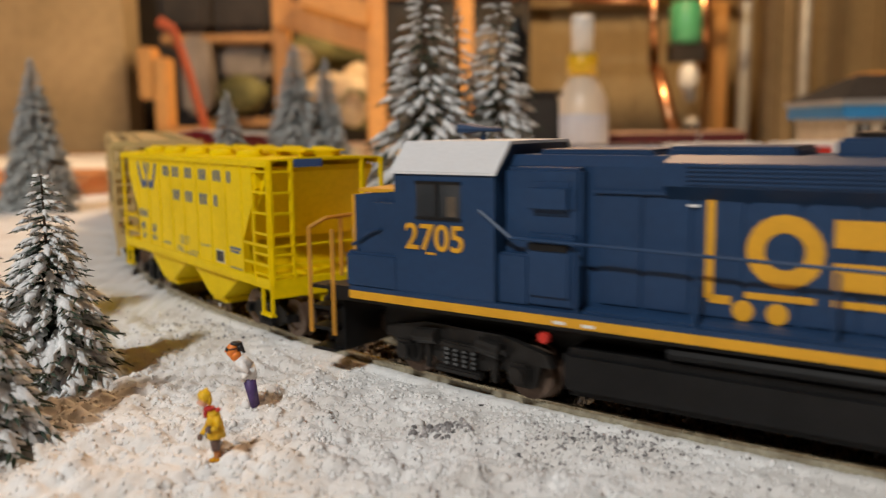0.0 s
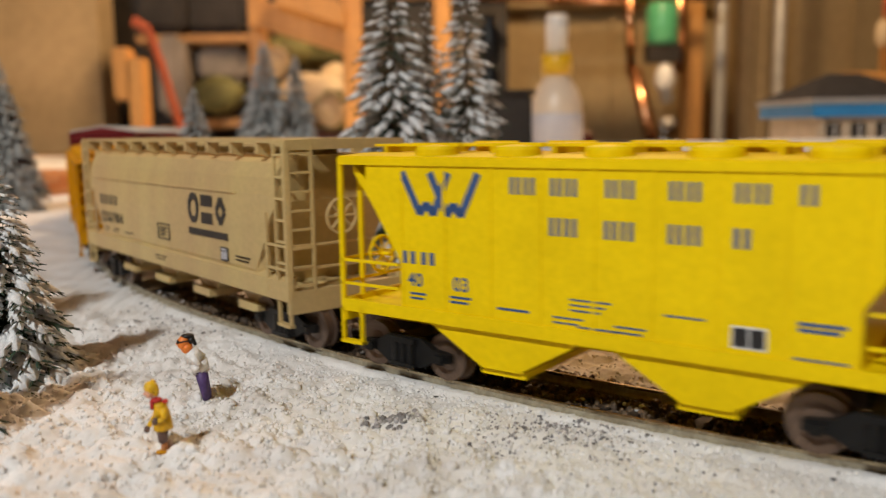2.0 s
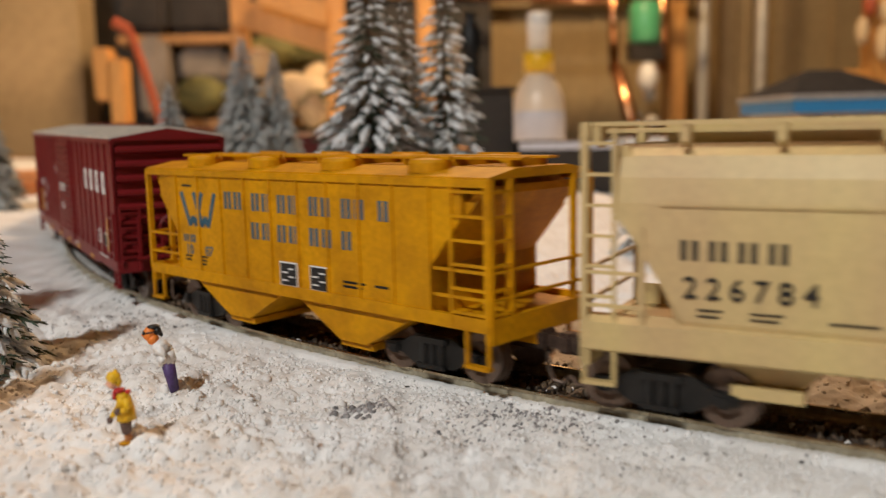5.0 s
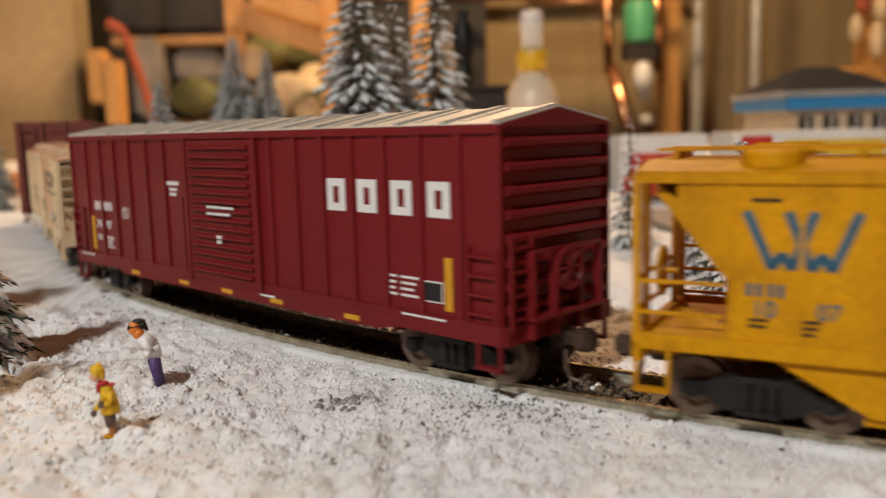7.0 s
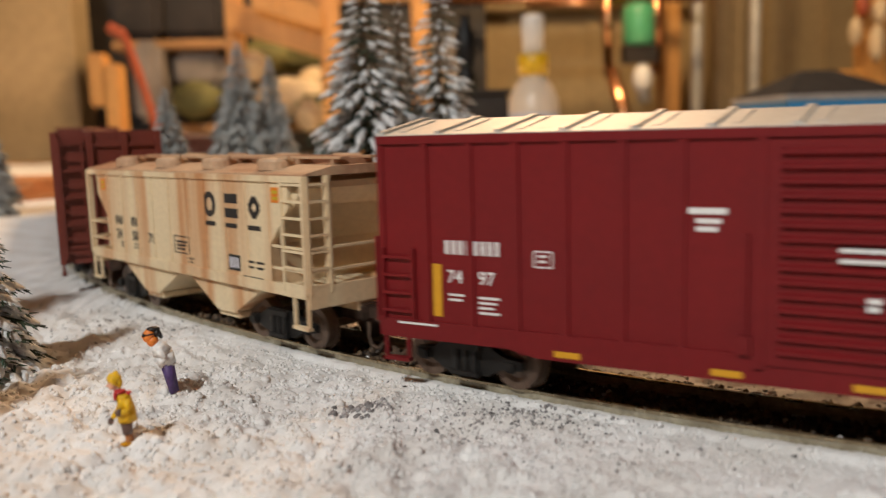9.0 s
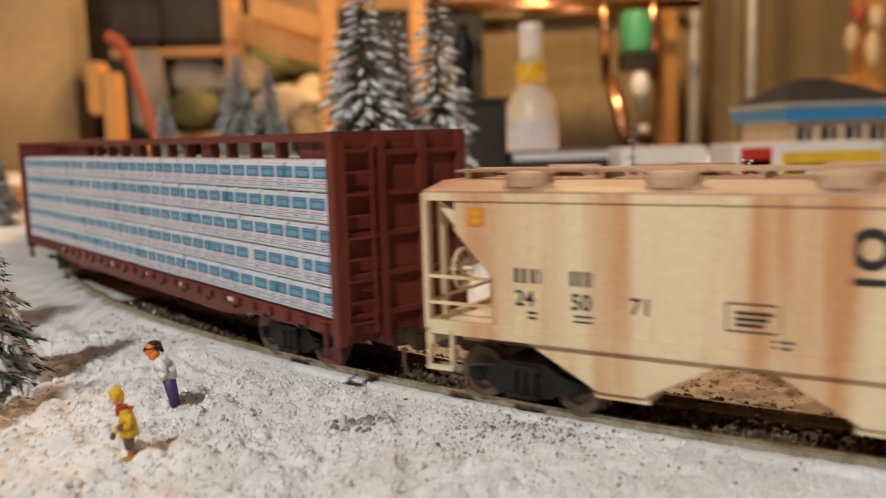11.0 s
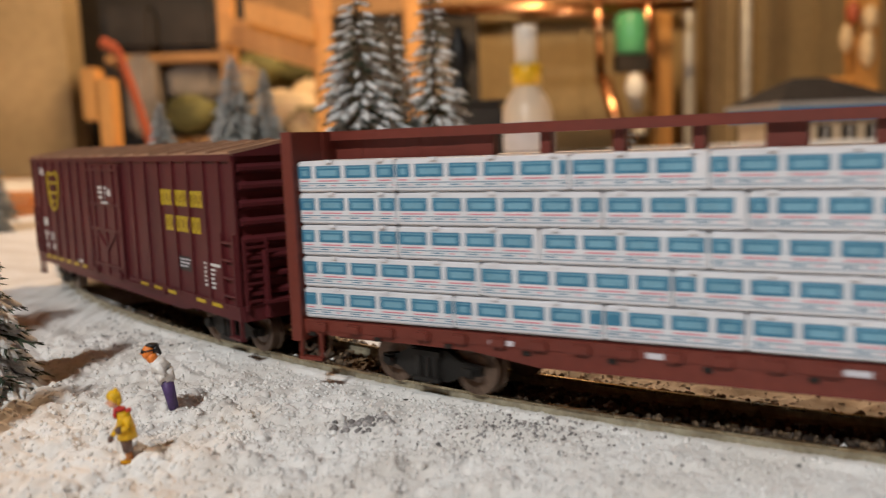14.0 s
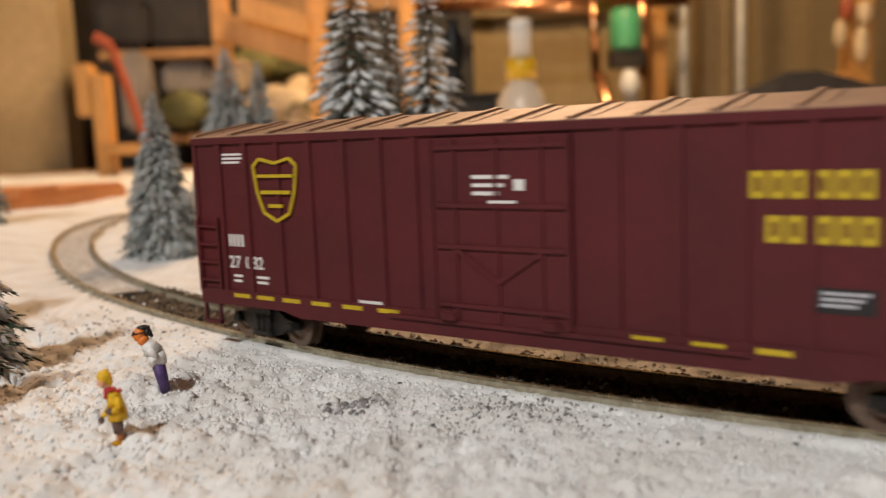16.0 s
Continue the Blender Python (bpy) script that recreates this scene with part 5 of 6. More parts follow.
            for k in (-1, 1):
                part("brake_cylinder", rod(rod(B(), (k * 5.6, y * 14.2, 10.4), (k * 11.4, y * 14.2, 9.8), 1.7, 14), (k * 11.4, y * 14.2, 9.8), (k * 13.0, y * 14.2, 9.6), 0.6, 8), DARK, t)
                part("brake_hanger", prism(B(), [(k * 8.2, 9), (k * 10.0, 9), (k * 9.4, 3.0), (k * 8.6, 3.0)], *sorted((y * 12.6, y * 13.8))), DARK, t)
            for k in (-3.6, -1.2, 1.2, 3.6):
                part("spring", lathe(B(), [(0.7, 4.4), (1.0, 4.9), (0.7, 5.4), (1.0, 5.9), (0.7, 6.4), (1.0, 6.9), (0.7, 7.4), (1.0, 7.9), (0.7, 8.4)], 10, (k, y * 13.6)), DARK, t)
            part("spring_plank", soft_box(B(), -6.2, 6.2, *sorted((y * 12.8, y * 14.8)), 3.0, 4.4, 0.4), DARK, t)
            part("truck_bolster", soft_box(B(), -5.2, 5.2, *sorted((y * 12.8, y * 14.6)), 8.4, 9.8, 0.4), DARK, t)
        for k in (-15.5, 15.5):
            wheelset(t, k, 5.6, STEEL)
        TURNING.append((t, x))
    return car

# ---- conifers ----


def conifer(name, label, x, y, z, height, width, seed, levels, per, leaf=NEEDLE, tip=SNOWTIP, snow=True, lean=0.0, chunk=1.0, group="snowy conifers"):
    """A bottle-brush model conifer: drooping needled twigs in whorls, each with flock on its upper side."""
    r = random.Random(seed)
    tree = thing(name, label, "tree", group, Matrix.Translation((x, y, z)) @ Matrix.Rotation(lean, 4, "Y") @ Matrix.Rotation(r.uniform(0, 6), 4, "Z"))
    part("trunk", rod(B(), (0, 0, -0.003), (0, 0, height * 0.97), width * 0.035, 8, width * 0.006), BARK, tree, unit=1)
    gv, gf, sv, sf = [], [], [], []

    def spike(verts, fcs, a, b, wide, flat, up):
        """A tapered four-sided twig from a to b."""
        d = b - a
        side = d.cross(up)
        side = side.normalized() if side.length > 1e-9 else Vector((1, 0, 0))
        n = side.cross(d).normalized()
        k = len(verts)
        mid = a + d * 0.45
        for p, sc in ((a, 0.5), (mid, 1.0), (b, 0.25)):
            verts.extend([tuple(p + side * wide * sc), tuple(p + n * flat * sc), tuple(p - side * wide * sc), tuple(p - n * flat * sc)])
        for q in (0, 4):
            for i in range(4):
                j = (i + 1) % 4
                fcs.append((k + q + i, k + q + j, k + q + 4 + j, k + q + 4 + i))
        fcs.append((k + 8, k + 9, k + 10, k + 11))

    up = Vector((0, 0, 1))
    for i in range(levels):
        f = i / (levels - 1)
        zc = height * (0.045 + 0.93 * f)
        reach = width / 2 * (1 - f) ** 0.82 + width * (0.035 if chunk < 1.3 else 0.075)
        n = max(4, int(per * (0.35 + 0.65 * (1 - f))))
        off = r.uniform(0, 6.28)
        for j in range(n):
            a = off + 6.2832 * (j + r.uniform(-0.35, 0.35)) / n
            ln = reach * r.uniform(0.72, 1.12)
            out = Vector((math.cos(a), math.sin(a), 0))
            p0 = Vector((0, 0, zc + r.uniform(-0.3, 0.3) * height / levels)) + out * ln * 0.08
            droop = ln * r.uniform(0.28, 0.5) * (1 - 0.5 * f)
            p1 = p0 + out * ln * 0.55 + up * (-droop * 0.35)
            p2 = p0 + out * ln * 0.97 + up * (-droop)
            wd = max(ln * 0.070, width * 0.011) * chunk
            side = out.cross(up)
            for c in range(5):
                u = (c + 0.6) / 5
                q = p0.lerp(p1, u * 2) if u < 0.5 else p1.lerp(p2, u * 2 - 1)
                for sgn in (-1, 1):
                    tipq = q + (out * 0.8 + side * sgn * r.uniform(0.5, 1.0) - up * r.uniform(0.2, 0.6)) * ln * r.uniform(0.16, 0.26)
                    spike(gv, gf, q, tipq, wd * 0.30, wd * 0.22, up)
            spike(gv, gf, p0, p1, wd * 0.55, wd * 0.45, up)
            spike(gv, gf, p1, p2, wd * 0.5, wd * 0.4, up)
            if snow and r.random() < 0.93:
                h = Vector((0, 0, wd * 0.45))
                spike(sv, sf, p0.lerp(p1, 0.55) + h, p1.lerp(p2, 0.35) + h, wd * r.uniform(1.2, 1.8), wd * 0.9, up)
                spike(sv, sf, p1.lerp(p2, 0.0) + h, p2 + h * 0.6, wd * r.uniform(1.3, 2.0), wd * 1.15, up)
                for sgn in (-1, 1):
                    if r.random() < 0.7:
                        q = p1.lerp(p2, r.uniform(0, 0.5))
                        spike(sv, sf, q + h, q + h * 0.5 + (out * 0.8 + side * sgn * 0.8 - up * 0.35) * ln * 0.24, wd * 0.6, wd * 0.45, up)
    for nm, v, fcs, m, lb in (("crown", gv, gf, leaf, "dark green needled twigs"), ("snow_load", sv, sf, tip, "white flock on the twigs")):
        if v:
            mm = bpy.data.meshes.new(nm)
            mm.from_pydata(v, [], fcs)
            mm.materials.append(m)
            o = new(nm, mm)
            o.parent, o["label"] = tree, lb
            mm.polygons.foreach_set("use_smooth", [nm == "snow_load"] * len(fcs))
    return tree


def gz(x, y):
    return float(ground_z(x, y)[0])


SNOWY = "dark green conifer thickly flocked with white snow"
for x, y, h, w, sd, lv, per in ((-0.0880, 0.1880, 0.0475, 0.0255, 1, 25, 18), (-0.1330, 0.212, 0.072, 0.036, 2, 28, 18), (-0.0845, 0.1455, 0.047, 0.0250, 12, 24, 18), (0.0930, 0.2060, 0.047, 0.0200, 3, 26, 16), (0.1080, 0.2800, 0.036, 0.0150, 31, 18, 12)):
    conifer("conifer", SNOWY, x, y, gz(x, y), h, w, sd, lv, per, chunk=1.35)
for x, y, h, w, sd, lv, per in ((-0.0062, 0.365, 0.125, 0.064, 4, 30, 18), (0.0255, 0.385, 0.128, 0.050, 5, 30, 16), (0.024, 0.350, 0.066, 0.022, 6, 22, 13), (0.008, 0.385, 0.108, 0.046, 61, 24, 14), (0.100, 0.335, 0.056, 0.020, 62, 18, 12)):
    conifer("conifer", SNOWY, x, y, gz(x, y), h, w, sd, lv, per)
FROST = "frosted grey-green conifer standing on the snow"
for x, y, h, w, sd in ((-0.095, 0.385, 0.072, 0.036, 7), (-0.0875, 0.52, 0.103, 0.056, 8), (-0.0705, 0.53, 0.096, 0.044, 9), (-0.235, 0.50, 0.090, 0.046, 10), (-0.030, 0.40, 0.05, 0.025, 33)):
    conifer("conifer", FROST, x, y, gz(x, y), h, w * 0.88, sd, 44, 24, leaf=FARNEEDLE, tip=FROSTTIP, chunk=1.25)

# ---- the two little figures, one plain mesh each ----


def blob(bm, c, r, n=10):
    b = B()
    bmesh.ops.create_uvsphere(b, u_segments=n, v_segments=max(6, n - 2), radius=1)
    join(bm, b, Matrix.Translation(c) @ Matrix.Diagonal((*r, 1)))


def figurine(name, label, pieces, m, upright=0.0):
    """One mesh with a paint for each piece."""
    verts, fcs, idx, mats = [], [], [], []
    for material, build in pieces:
        b = B()
        build(b)
        k = len(verts)
        b.verts.index_update()
        verts += [((v.co.x + upright * v.co.z) * 0.001, v.co.y * 0.001, v.co.z * 0.001) for v in b.verts]
        for f in b.faces:
            fcs.append([v.index + k for v in f.verts])
            idx.append(len(mats))
        mats.append(material)
        b.free()
    me_ = bpy.data.meshes.new(name)
    me_.from_pydata(verts, [], fcs)
    for q in mats:
        me_.materials.append(q)
    me_.polygons.foreach_set("material_index", idx)
    me_.polygons.foreach_set("use_smooth", [True] * len(idx))
    me_.update()
    ob = tagged(new(name, me_), label, "figurine", "figurines on the snow")
    ob.matrix_basis = m
    return ob


def kid():
    def socks(b):
        rod(b, (0.0, -0.3, 0.6), (0.1, -0.3, 2.6), 0.38, 8, 0.5)
        rod(b, (0.5, 0.5, 0.6), (0.1, 0.4, 2.6), 0.38, 8, 0.5)

    def shoes(b):
        blob(b, (-0.3, -0.3, 0.45), (1.15, 0.5, 0.5))
        blob(b, (0.3, 0.6, 0.45), (1.1, 0.5, 0.5))

    def trousers(b):
        rod(b, (0.0, -0.35, 2.3), (-0.1, -0.4, 5.4), 0.75, 10, 1.05)
        rod(b, (0.15, 0.45, 2.3), (0.0, 0.45, 5.4), 0.75, 10, 1.05)

    def coat(b):
        rod(b, (0.2, 0, 4.8), (0.1, 0, 7.2), 1.75, 14, 1.5)
        rod(b, (0.1, 0, 7.2), (-0.25, 0, 9.7), 1.5, 14, 1.15)
        blob(b, (-0.2, 0, 9.3), (1.25, 1.35, 0.8), 12)
        blob(b, (0.2, 0, 4.95), (1.75, 1.7, 0.4), 12)
        rod(b, (-0.6, 1.0, 9.1), (-1.3, 1.5, 6.7), 0.6, 8, 0.55)
        rod(b, (-1.3, 1.5, 6.7), (-2.5, 0.8, 5.2), 0.55, 8, 0.45)
        rod(b, (0.4, -1.2, 9.2), (0.7, -1.8, 7.2), 0.6, 8, 0.6)
        rod(b, (0.7, -1.8, 7.2), (-0.6, -1.9, 6.9), 0.6, 8, 0.5)

    def gloves(b):
        blob(b, (-2.8, 0.6, 4.7), (0.55, 0.5, 0.7))
        blob(b, (-0.95, -1.95, 6.95), (0.75, 0.5, 0.7))

    def hat(b):
        blob(b, (-1.55, 0, 12.9), (1.3, 1.2, 1.05), 14)
        blob(b, (-1.2, 0, 13.9), (0.5, 0.5, 0.4))
        rod(b, (-2.0, 0, 12.35), (-1.45, 0, 12.8), 1.2, 14, 1.4)
        blob(b, (-0.75, 0, 12.0), (0.6, 0.95, 1.0))

    def scarf(b):
        blob(b, (-0.75, 0, 10.4), (1.1, 1.1, 0.5), 12)
        blob(b, (0.75, 0, 10.0), (0.6, 0.9, 0.35), 10)
        rod(b, (-1.5, -0.6, 10.3), (-1.55, -0.8, 8.9), 0.4, 8, 0.3)

    return figurine("child_figurine", "tiny painted child figurine in a mustard coat and hat", [
        (CARD, socks), (ORANGE, shoes), (BROWNP, trousers), (COATY, coat), (SKINPALE, lambda b: (blob(b, (-1.85, 0, 11.8), (0.95, 0.9, 1.05), 12), blob(b, (-2.8, 0, 11.6), (0.25, 0.2, 0.25)))),
        (COATY, hat), (SCARF, scarf), (BROWNP, gloves)],
        Matrix.Translation((-0.0386, 0.1375, gz(-0.0386, 0.1375) - 0.0002)) @ Matrix.Rotation(0.2, 4, "Z") @ Matrix.Scale(0.9, 4))


def woman():
    def legs(b):
        rod(b, (-0.2, -0.55, 0.5), (-2.0, -0.55, 6.9), 0.7, 10, 1.25)
        rod(b, (0.3, 0.6, 0.5), (-1.8, 0.55, 6.9), 0.7, 10, 1.25)

    def shoes(b):
        blob(b, (-0.3, -0.55, 0.35), (0.9, 0.5, 0.4))
        blob(b, (0.2, 0.6, 0.35), (0.9, 0.5, 0.4))

    def coat(b):
        rod(b, (-1.75, 0, 6.6), (-2.6, 0, 8.8), 1.75, 14, 1.85)
        rod(b, (-2.6, 0, 8.8), (-4.5, 0, 11.2), 1.85, 14, 1.25)
        blob(b, (-3.7, 0, 10.2), (1.6, 1.8, 1.4), 14)
        blob(b, (-1.8, 0, 6.7), (1.7, 1.6, 0.5), 12)
        rod(b, (-4.0, -1.4, 10.4), (-2.4, -2.0, 8.4), 0.7, 8, 0.65)
        rod(b, (-2.4, -2.0, 8.4), (-3.4, -1.8, 7.2), 0.6, 8, 0.5)
        rod(b, (-4.2, 1.4, 10.4), (-4.4, 1.8, 8.0), 0.65, 8, 0.5)

    def face(b):
        blob(b, (-5.9, 0, 13.0), (1.25, 1.15, 1.5), 14)
        blob(b, (-5.1, 0, 11.8), (1.15, 1.2, 1.2), 12)
        blob(b, (-7.1, 0, 12.8), (0.3, 0.25, 0.3))

    def hair(b):
        blob(b, (-5.2, 0, 14.25), (1.35, 1.0, 0.55), 12)
        blob(b, (-4.4, 0, 13.4), (0.75, 1.1, 0.9), 12)
        rod(b, (-4.4, 0, 13.6), (-3.3, 0, 12.2), 0.7, 8, 0.25)
        rod(b, (-6.95, -0.85, 13.2), (-6.95, 0.85, 13.2), 0.34, 10)
        rod(b, (-6.7, -1.1, 13.25), (-4.6, -1.15, 13.5), 0.16, 6)

    return figurine("woman_figurine", "tiny painted stooping figurine in a white coat and purple trousers", [
        (PURPLE, legs), (COATW, shoes), (COATW, coat), (SKIN, face), (HAIR, hair)],
        Matrix.Translation((-0.0372, 0.1612, gz(-0.0372, 0.1612) - 0.0002)) @ Matrix.Rotation(0.25, 4, "Z") @ Matrix.Scale(0.93, 4), 0.14)


kid()
woman()

# ---- the basement beyond the board ----


def at(px, py, d):
    """A place d metres ahead, by its bearing across and up from the first eye."""
    return (d * (px - 784) / 1512 + 0.0, d, 0.0542 + d * (226 - py) / 1512)


def span(px0, py0, px1, py1, d):
    a, b = at(px0, py1, d), at(px1, py0, d)
    return a[0], b[0], a[2], b[2]


def slab(name, px0, py0, px1, py1, d, thick, material, label, category, kind="", bevel=0.004, group=""):
    x0, x1, z0, z1 = span(px0, py0, px1, py1, d)
    ob = part(name, soft_box(B(), x0, x1, d, d + thick, z0, z1, min(bevel, (x1 - x0) / 4, (z1 - z0) / 4, thick / 4)), material, None, unit=1)
    return tagged(ob, label, category, group, kind)


tagged(part("floor", box(B(), -3, 4, -2, 4, -1.05, -1.0), FLOORM, None, unit=1), "grey concrete basement floor", "floor", kind="structure")
tagged(part("ceiling", box(B(), -3, 4, -2, 4, 1.5, 1.55), CEIL, None, unit=1), "dark joisted basement ceiling", "ceiling", kind="structure")
tagged(part("wall_north", box(B(), -3, 4, 3.2, 3.3, -1, 1.5), WALLB, None, unit=1), "olive tan basement wall", "wall", kind="structure")
tagged(part("wall_south", box(B(), -3, 4, -2.1, -2, -1, 1.5), WALL, None, unit=1), "tan basement wall", "wall", kind="structure")
tagged(part("wall_west", box(B(), -3.1, -3, -2, 3.3, -1, 1.5), WALL, None, unit=1), "tan basement wall", "wall", kind="structure")
tagged(part("wall_east", box(B(), 4, 4.1, -2, 3.3, -1, 1.5), WALL, None, unit=1), "tan basement wall", "wall", kind="structure")
tagged(part("wall_partition", box(B(), -3, -0.83, 2.3, 2.42, -1, 1.5), WALL, None, unit=1), "pale tan plastered basement wall", "wall", kind="structure")
for px in (1120, 1480, 1545):
    x0 = at(px, 0, 3.17)[0]
    tagged(part("trim", box(B(), x0, x0 + 0.02, 3.185, 3.2, -1, 1.5), WALLB, None, unit=1), "vertical joint strip on the wall", "trim", kind="structure")
# the board's frame
bx = B()
for x0, x1, y0, y1 in ((-1.5, 1.9, -0.32, -0.30), (-1.5, 1.9, 2.10, 2.12), (-1.52, -1.5, -0.32, 2.12), (1.9, 1.92, -0.32, 2.12)):
    box(bx, x0, x1, y0, y1, -0.10, 0.004)
box(bx, -1.5, 1.9, -0.3, 2.1, -0.10, -0.02)
tagged(part("layout_table", bx, PLANK, None, unit=1), "wooden table that carries the model railway", "table")

for i, (x0, x1, y0, y1, zz) in enumerate(((-1.42, -0.265, 0.62, 0.9, 0.016),)):
    ob = part("cork_board", soft_box(B(), x0, x1, y0, y1, -0.01, zz, 0.004), CARD, None, unit=1)
    tagged(ob, "orange-brown cork board lying beyond the snow", "board")
slab("cardboard_box", 95, 305, 168, 372, 0.66, 0.08, CARD, "small orange cardboard box", "box")
slab("cardboard_box", 60, 335, 100, 376, 0.68, 0.06, CARD, "small orange cardboard box", "box")
# a bent strip of roadbed leaning behind the trees
arch = B()
ax, ay, az = at(185, 420, 0.80)
for i in range(12):
    a, b = math.pi * i / 12, math.pi * (i + 1) / 12
    box_pts = [(ax + 0.075 * math.cos(a), az + 0.065 * math.sin(a)), (ax + 0.075 * math.cos(b), az + 0.065 * math.sin(b)), (ax + 0.052 * math.cos(b), az + 0.045 * math.sin(b)), (ax + 0.052 * math.cos(a), az + 0.045 * math.sin(a))]
    prism(arch, box_pts, ay, ay + 0.05)
tagged(part("roadbed_strip", arch, PLANK, None, unit=1), "bent brown strip of cork roadbed", "roadbed")

# shelving: uprights, rails and what is stored there
SH = "shelving timbers"
for px0, py0, px1, py1, d, lb in ((494, -80, 522, 420, 1.9, 0), (655, -80, 688, 420, 1.85, 0), (813, -80, 842, 420, 1.95, 0), (258, 82, 286, 172, 1.7, 0), (284, 100, 310, 420, 1.7, 0)):
    slab("wooden_post", px0, py0, px1, py1, d, 0.05, WOOD, "upright pine post of the shelving", "post", group=SH)
x0, _, z0 = at(500, 12, 1.88)
x1, _, z1 = at(668, 62, 1.88)
tagged(part("wooden_rail", prism(B(), [(x0, z0 - 0.045), (x1, z1 - 0.05), (x1, z1 + 0.01), (x0, z0 + 0.015)], 1.86, 1.90), WOOD, None, unit=1), "sloping pine rail of the shelving", "rail", SH)
x0, _, z0 = at(545, -10, 1.84)
x1, _, z1 = at(660, 28, 1.84)
tagged(part("wooden_rail", prism(B(), [(x0, z0 - 0.03), (x1, z1 - 0.03), (x1, z1 + 0.015), (x0, z0 + 0.015)], 1.82, 1.845), WOOD, None, unit=1), "sloping pine rail of the shelving", "rail", SH)
slab("wooden_rail", 286, 220, 378, 240, 1.68, 0.05, WOOD, "short pine rail of the shelving", "rail", group=SH)
slab("shelf_board", 370, 205, 700, 222, 2.1, 0.4, PLANK, "brown shelf board of the shelving", "shelf", group=SH)
slab("shelf_board", 300, 62, 500, 78, 2.1, 0.4, PLANK, "dark shelf board of the shelving", "shelf", group=SH)
# an added flat dark sheet stands in for the shade behind the shelves
slab("wall_recess", 245, -150, 940, 330, 2.62, 0.05, DARKBOX_SHADE, "dark sheet painted as the shade behind the shelving", "wall", kind="structure", bevel=0.01)
for px0, py0, px1, py1, d, m, lb in ((300, -20, 385, 58, 2.15, DARKBOX_SHADE, "dark storage crate on the shelf"), (385, -30, 490, 60, 2.2, DARKBOX_SHADE, "dark storage crate on the shelf"), (330, 62, 378, 200, 2.05, GREYBOX, "grey storage box on the shelf"), (400, 82, 486, 142, 2.12, GREYBOX, "grey storage box on the shelf"),
                               (400, 142, 482, 205, 2.15, DARKBOX_SHADE, "dark storage crate on the shelf"), (530, 60, 655, 118, 2.15, OLIVE, "olive bundle on the shelf"), (608, 160, 660, 228, 1.98, OLIVE, "olive bundle on the shelf"), (700, 40, 815, 215, 2.2, DARKBOX_SHADE, "dark storage crate on the shelf"), (845, 60, 900, 170, 2.3, GREYBOX, "brown storage box on the shelf")):
    slab("storage_box", px0, py0, px1, py1, d, 0.22, m, lb, "box", bevel=0.015, group="stored boxes")
for px, py, d, rx, rz_b, m in ((600, 165, 2.05, 0.085, 0.05, CREAM), (560, 180, 2.02, 0.06, 0.04, CREAM), (540, 110, 1.95, 0.03, 0.035, CREAM), (640, 140, 2.1, 0.04, 0.035, CREAM), (438, 165, 2.1, 0.06, 0.045, OLIVE), (560, 95, 2.1, 0.06, 0.04, OLIVE), (632, 195, 1.96, 0.03, 0.035, CREAM)):
    b = B()
    blob(b, at(px, py, d), (rx, 0.05, rz_b), 16)
    for v in b.verts:
        v.co += Vector((1, 1, 1)) * 0.008 * noise.noise(v.co * 30)
    tagged(part("cloth_bag", b, m, None, unit=1, smooth=True), "soft rumpled cloth bag on the shelf", "bag", "bags on the shelf")
saw = B()
pts = [at(325, 55, 1.66), at(345, 120, 1.66), at(360, 180, 1.66), at(372, 225, 1.66)]
for a, b in zip(pts, pts[1:]):
    rod(saw, a, b, 0.008, 8)
rod(saw, pts[0], at(300, 40, 1.66), 0.010, 8)
tagged(part("bow_saw", saw, REDTOOL, None, unit=1), "red curved saw frame hanging from the shelving", "saw")

# ceiling side: copper runs and boards along the top of the view
for px0, py0, px1, py1, d, m, lb in ((560, -30, 1300, 8, 2.6, PLANK, "brown joist under the ceiling"), (900, 12, 1300, 24, 3.12, WALLB, "pale ledge along the wall")):
    slab("joist", px0, py0, px1, py1, d, 0.08, m, lb, "beam")
for a, b, r in (((820, 4), (1320, 8), 0.016), ((1010, 14), (1240, 16), 0.012), ((1150, -40), (1155, 140), 0.014), ((1238, -40), (1240, 140), 0.016), ((1160, 130), (1215, 330), 0.02)):
    tagged(part("copper_pipe", rod(B(), at(*a, 2.5), at(*b, 2.5), r, 14), COPPER, None, unit=1, smooth=True), "shiny copper water pipe", "pipe", "copper pipes")
slab("wooden_post", 1248, -80, 1282, 500, 2.62, 0.06, WOOD, "upright pine post against the wall", "post", group=SH)
for px, r in ((1308, 0.019), (1411, 0.018)):
    tagged(part("conduit", rod(B(), (at(px, 0, 2.7)[0] + 0.006, 2.7, -1.0), (at(px, 0, 2.7)[0] + 0.006, 2.7, 1.5), r, 16), CONDUIT, None, unit=1, smooth=True), "upright grey steel conduit", "conduit", "conduits")
for px in (1352, 1380):
    x0 = at(px, 0, 3.1)[0]
    tagged(part("trim", box(B(), x0, x0 + 0.05, 3.14, 3.19, -1, 1.5), WALL, None, unit=1), "pale upright batten on the wall", "trim", kind="structure")
can = thing("canister", "green enamel canister hanging on a dark bracket", "canister")
cx, cy, cz = at(1208, 90, 2.45)
part("drum", lathe(B(), [(0.040, cz), (0.045, cz + 0.01), (0.045, cz + 0.10), (0.036, cz + 0.115), (0.012, cz + 0.12)], 24, (cx, cy)), GREENM, can, unit=1, smooth=True)
part("bracket", box(B(), cx - 0.045, cx + 0.045, cy - 0.03, cy + 0.03, cz - 0.05, cz), DARKBOX_SHADE, can, unit=1)
gl = B()
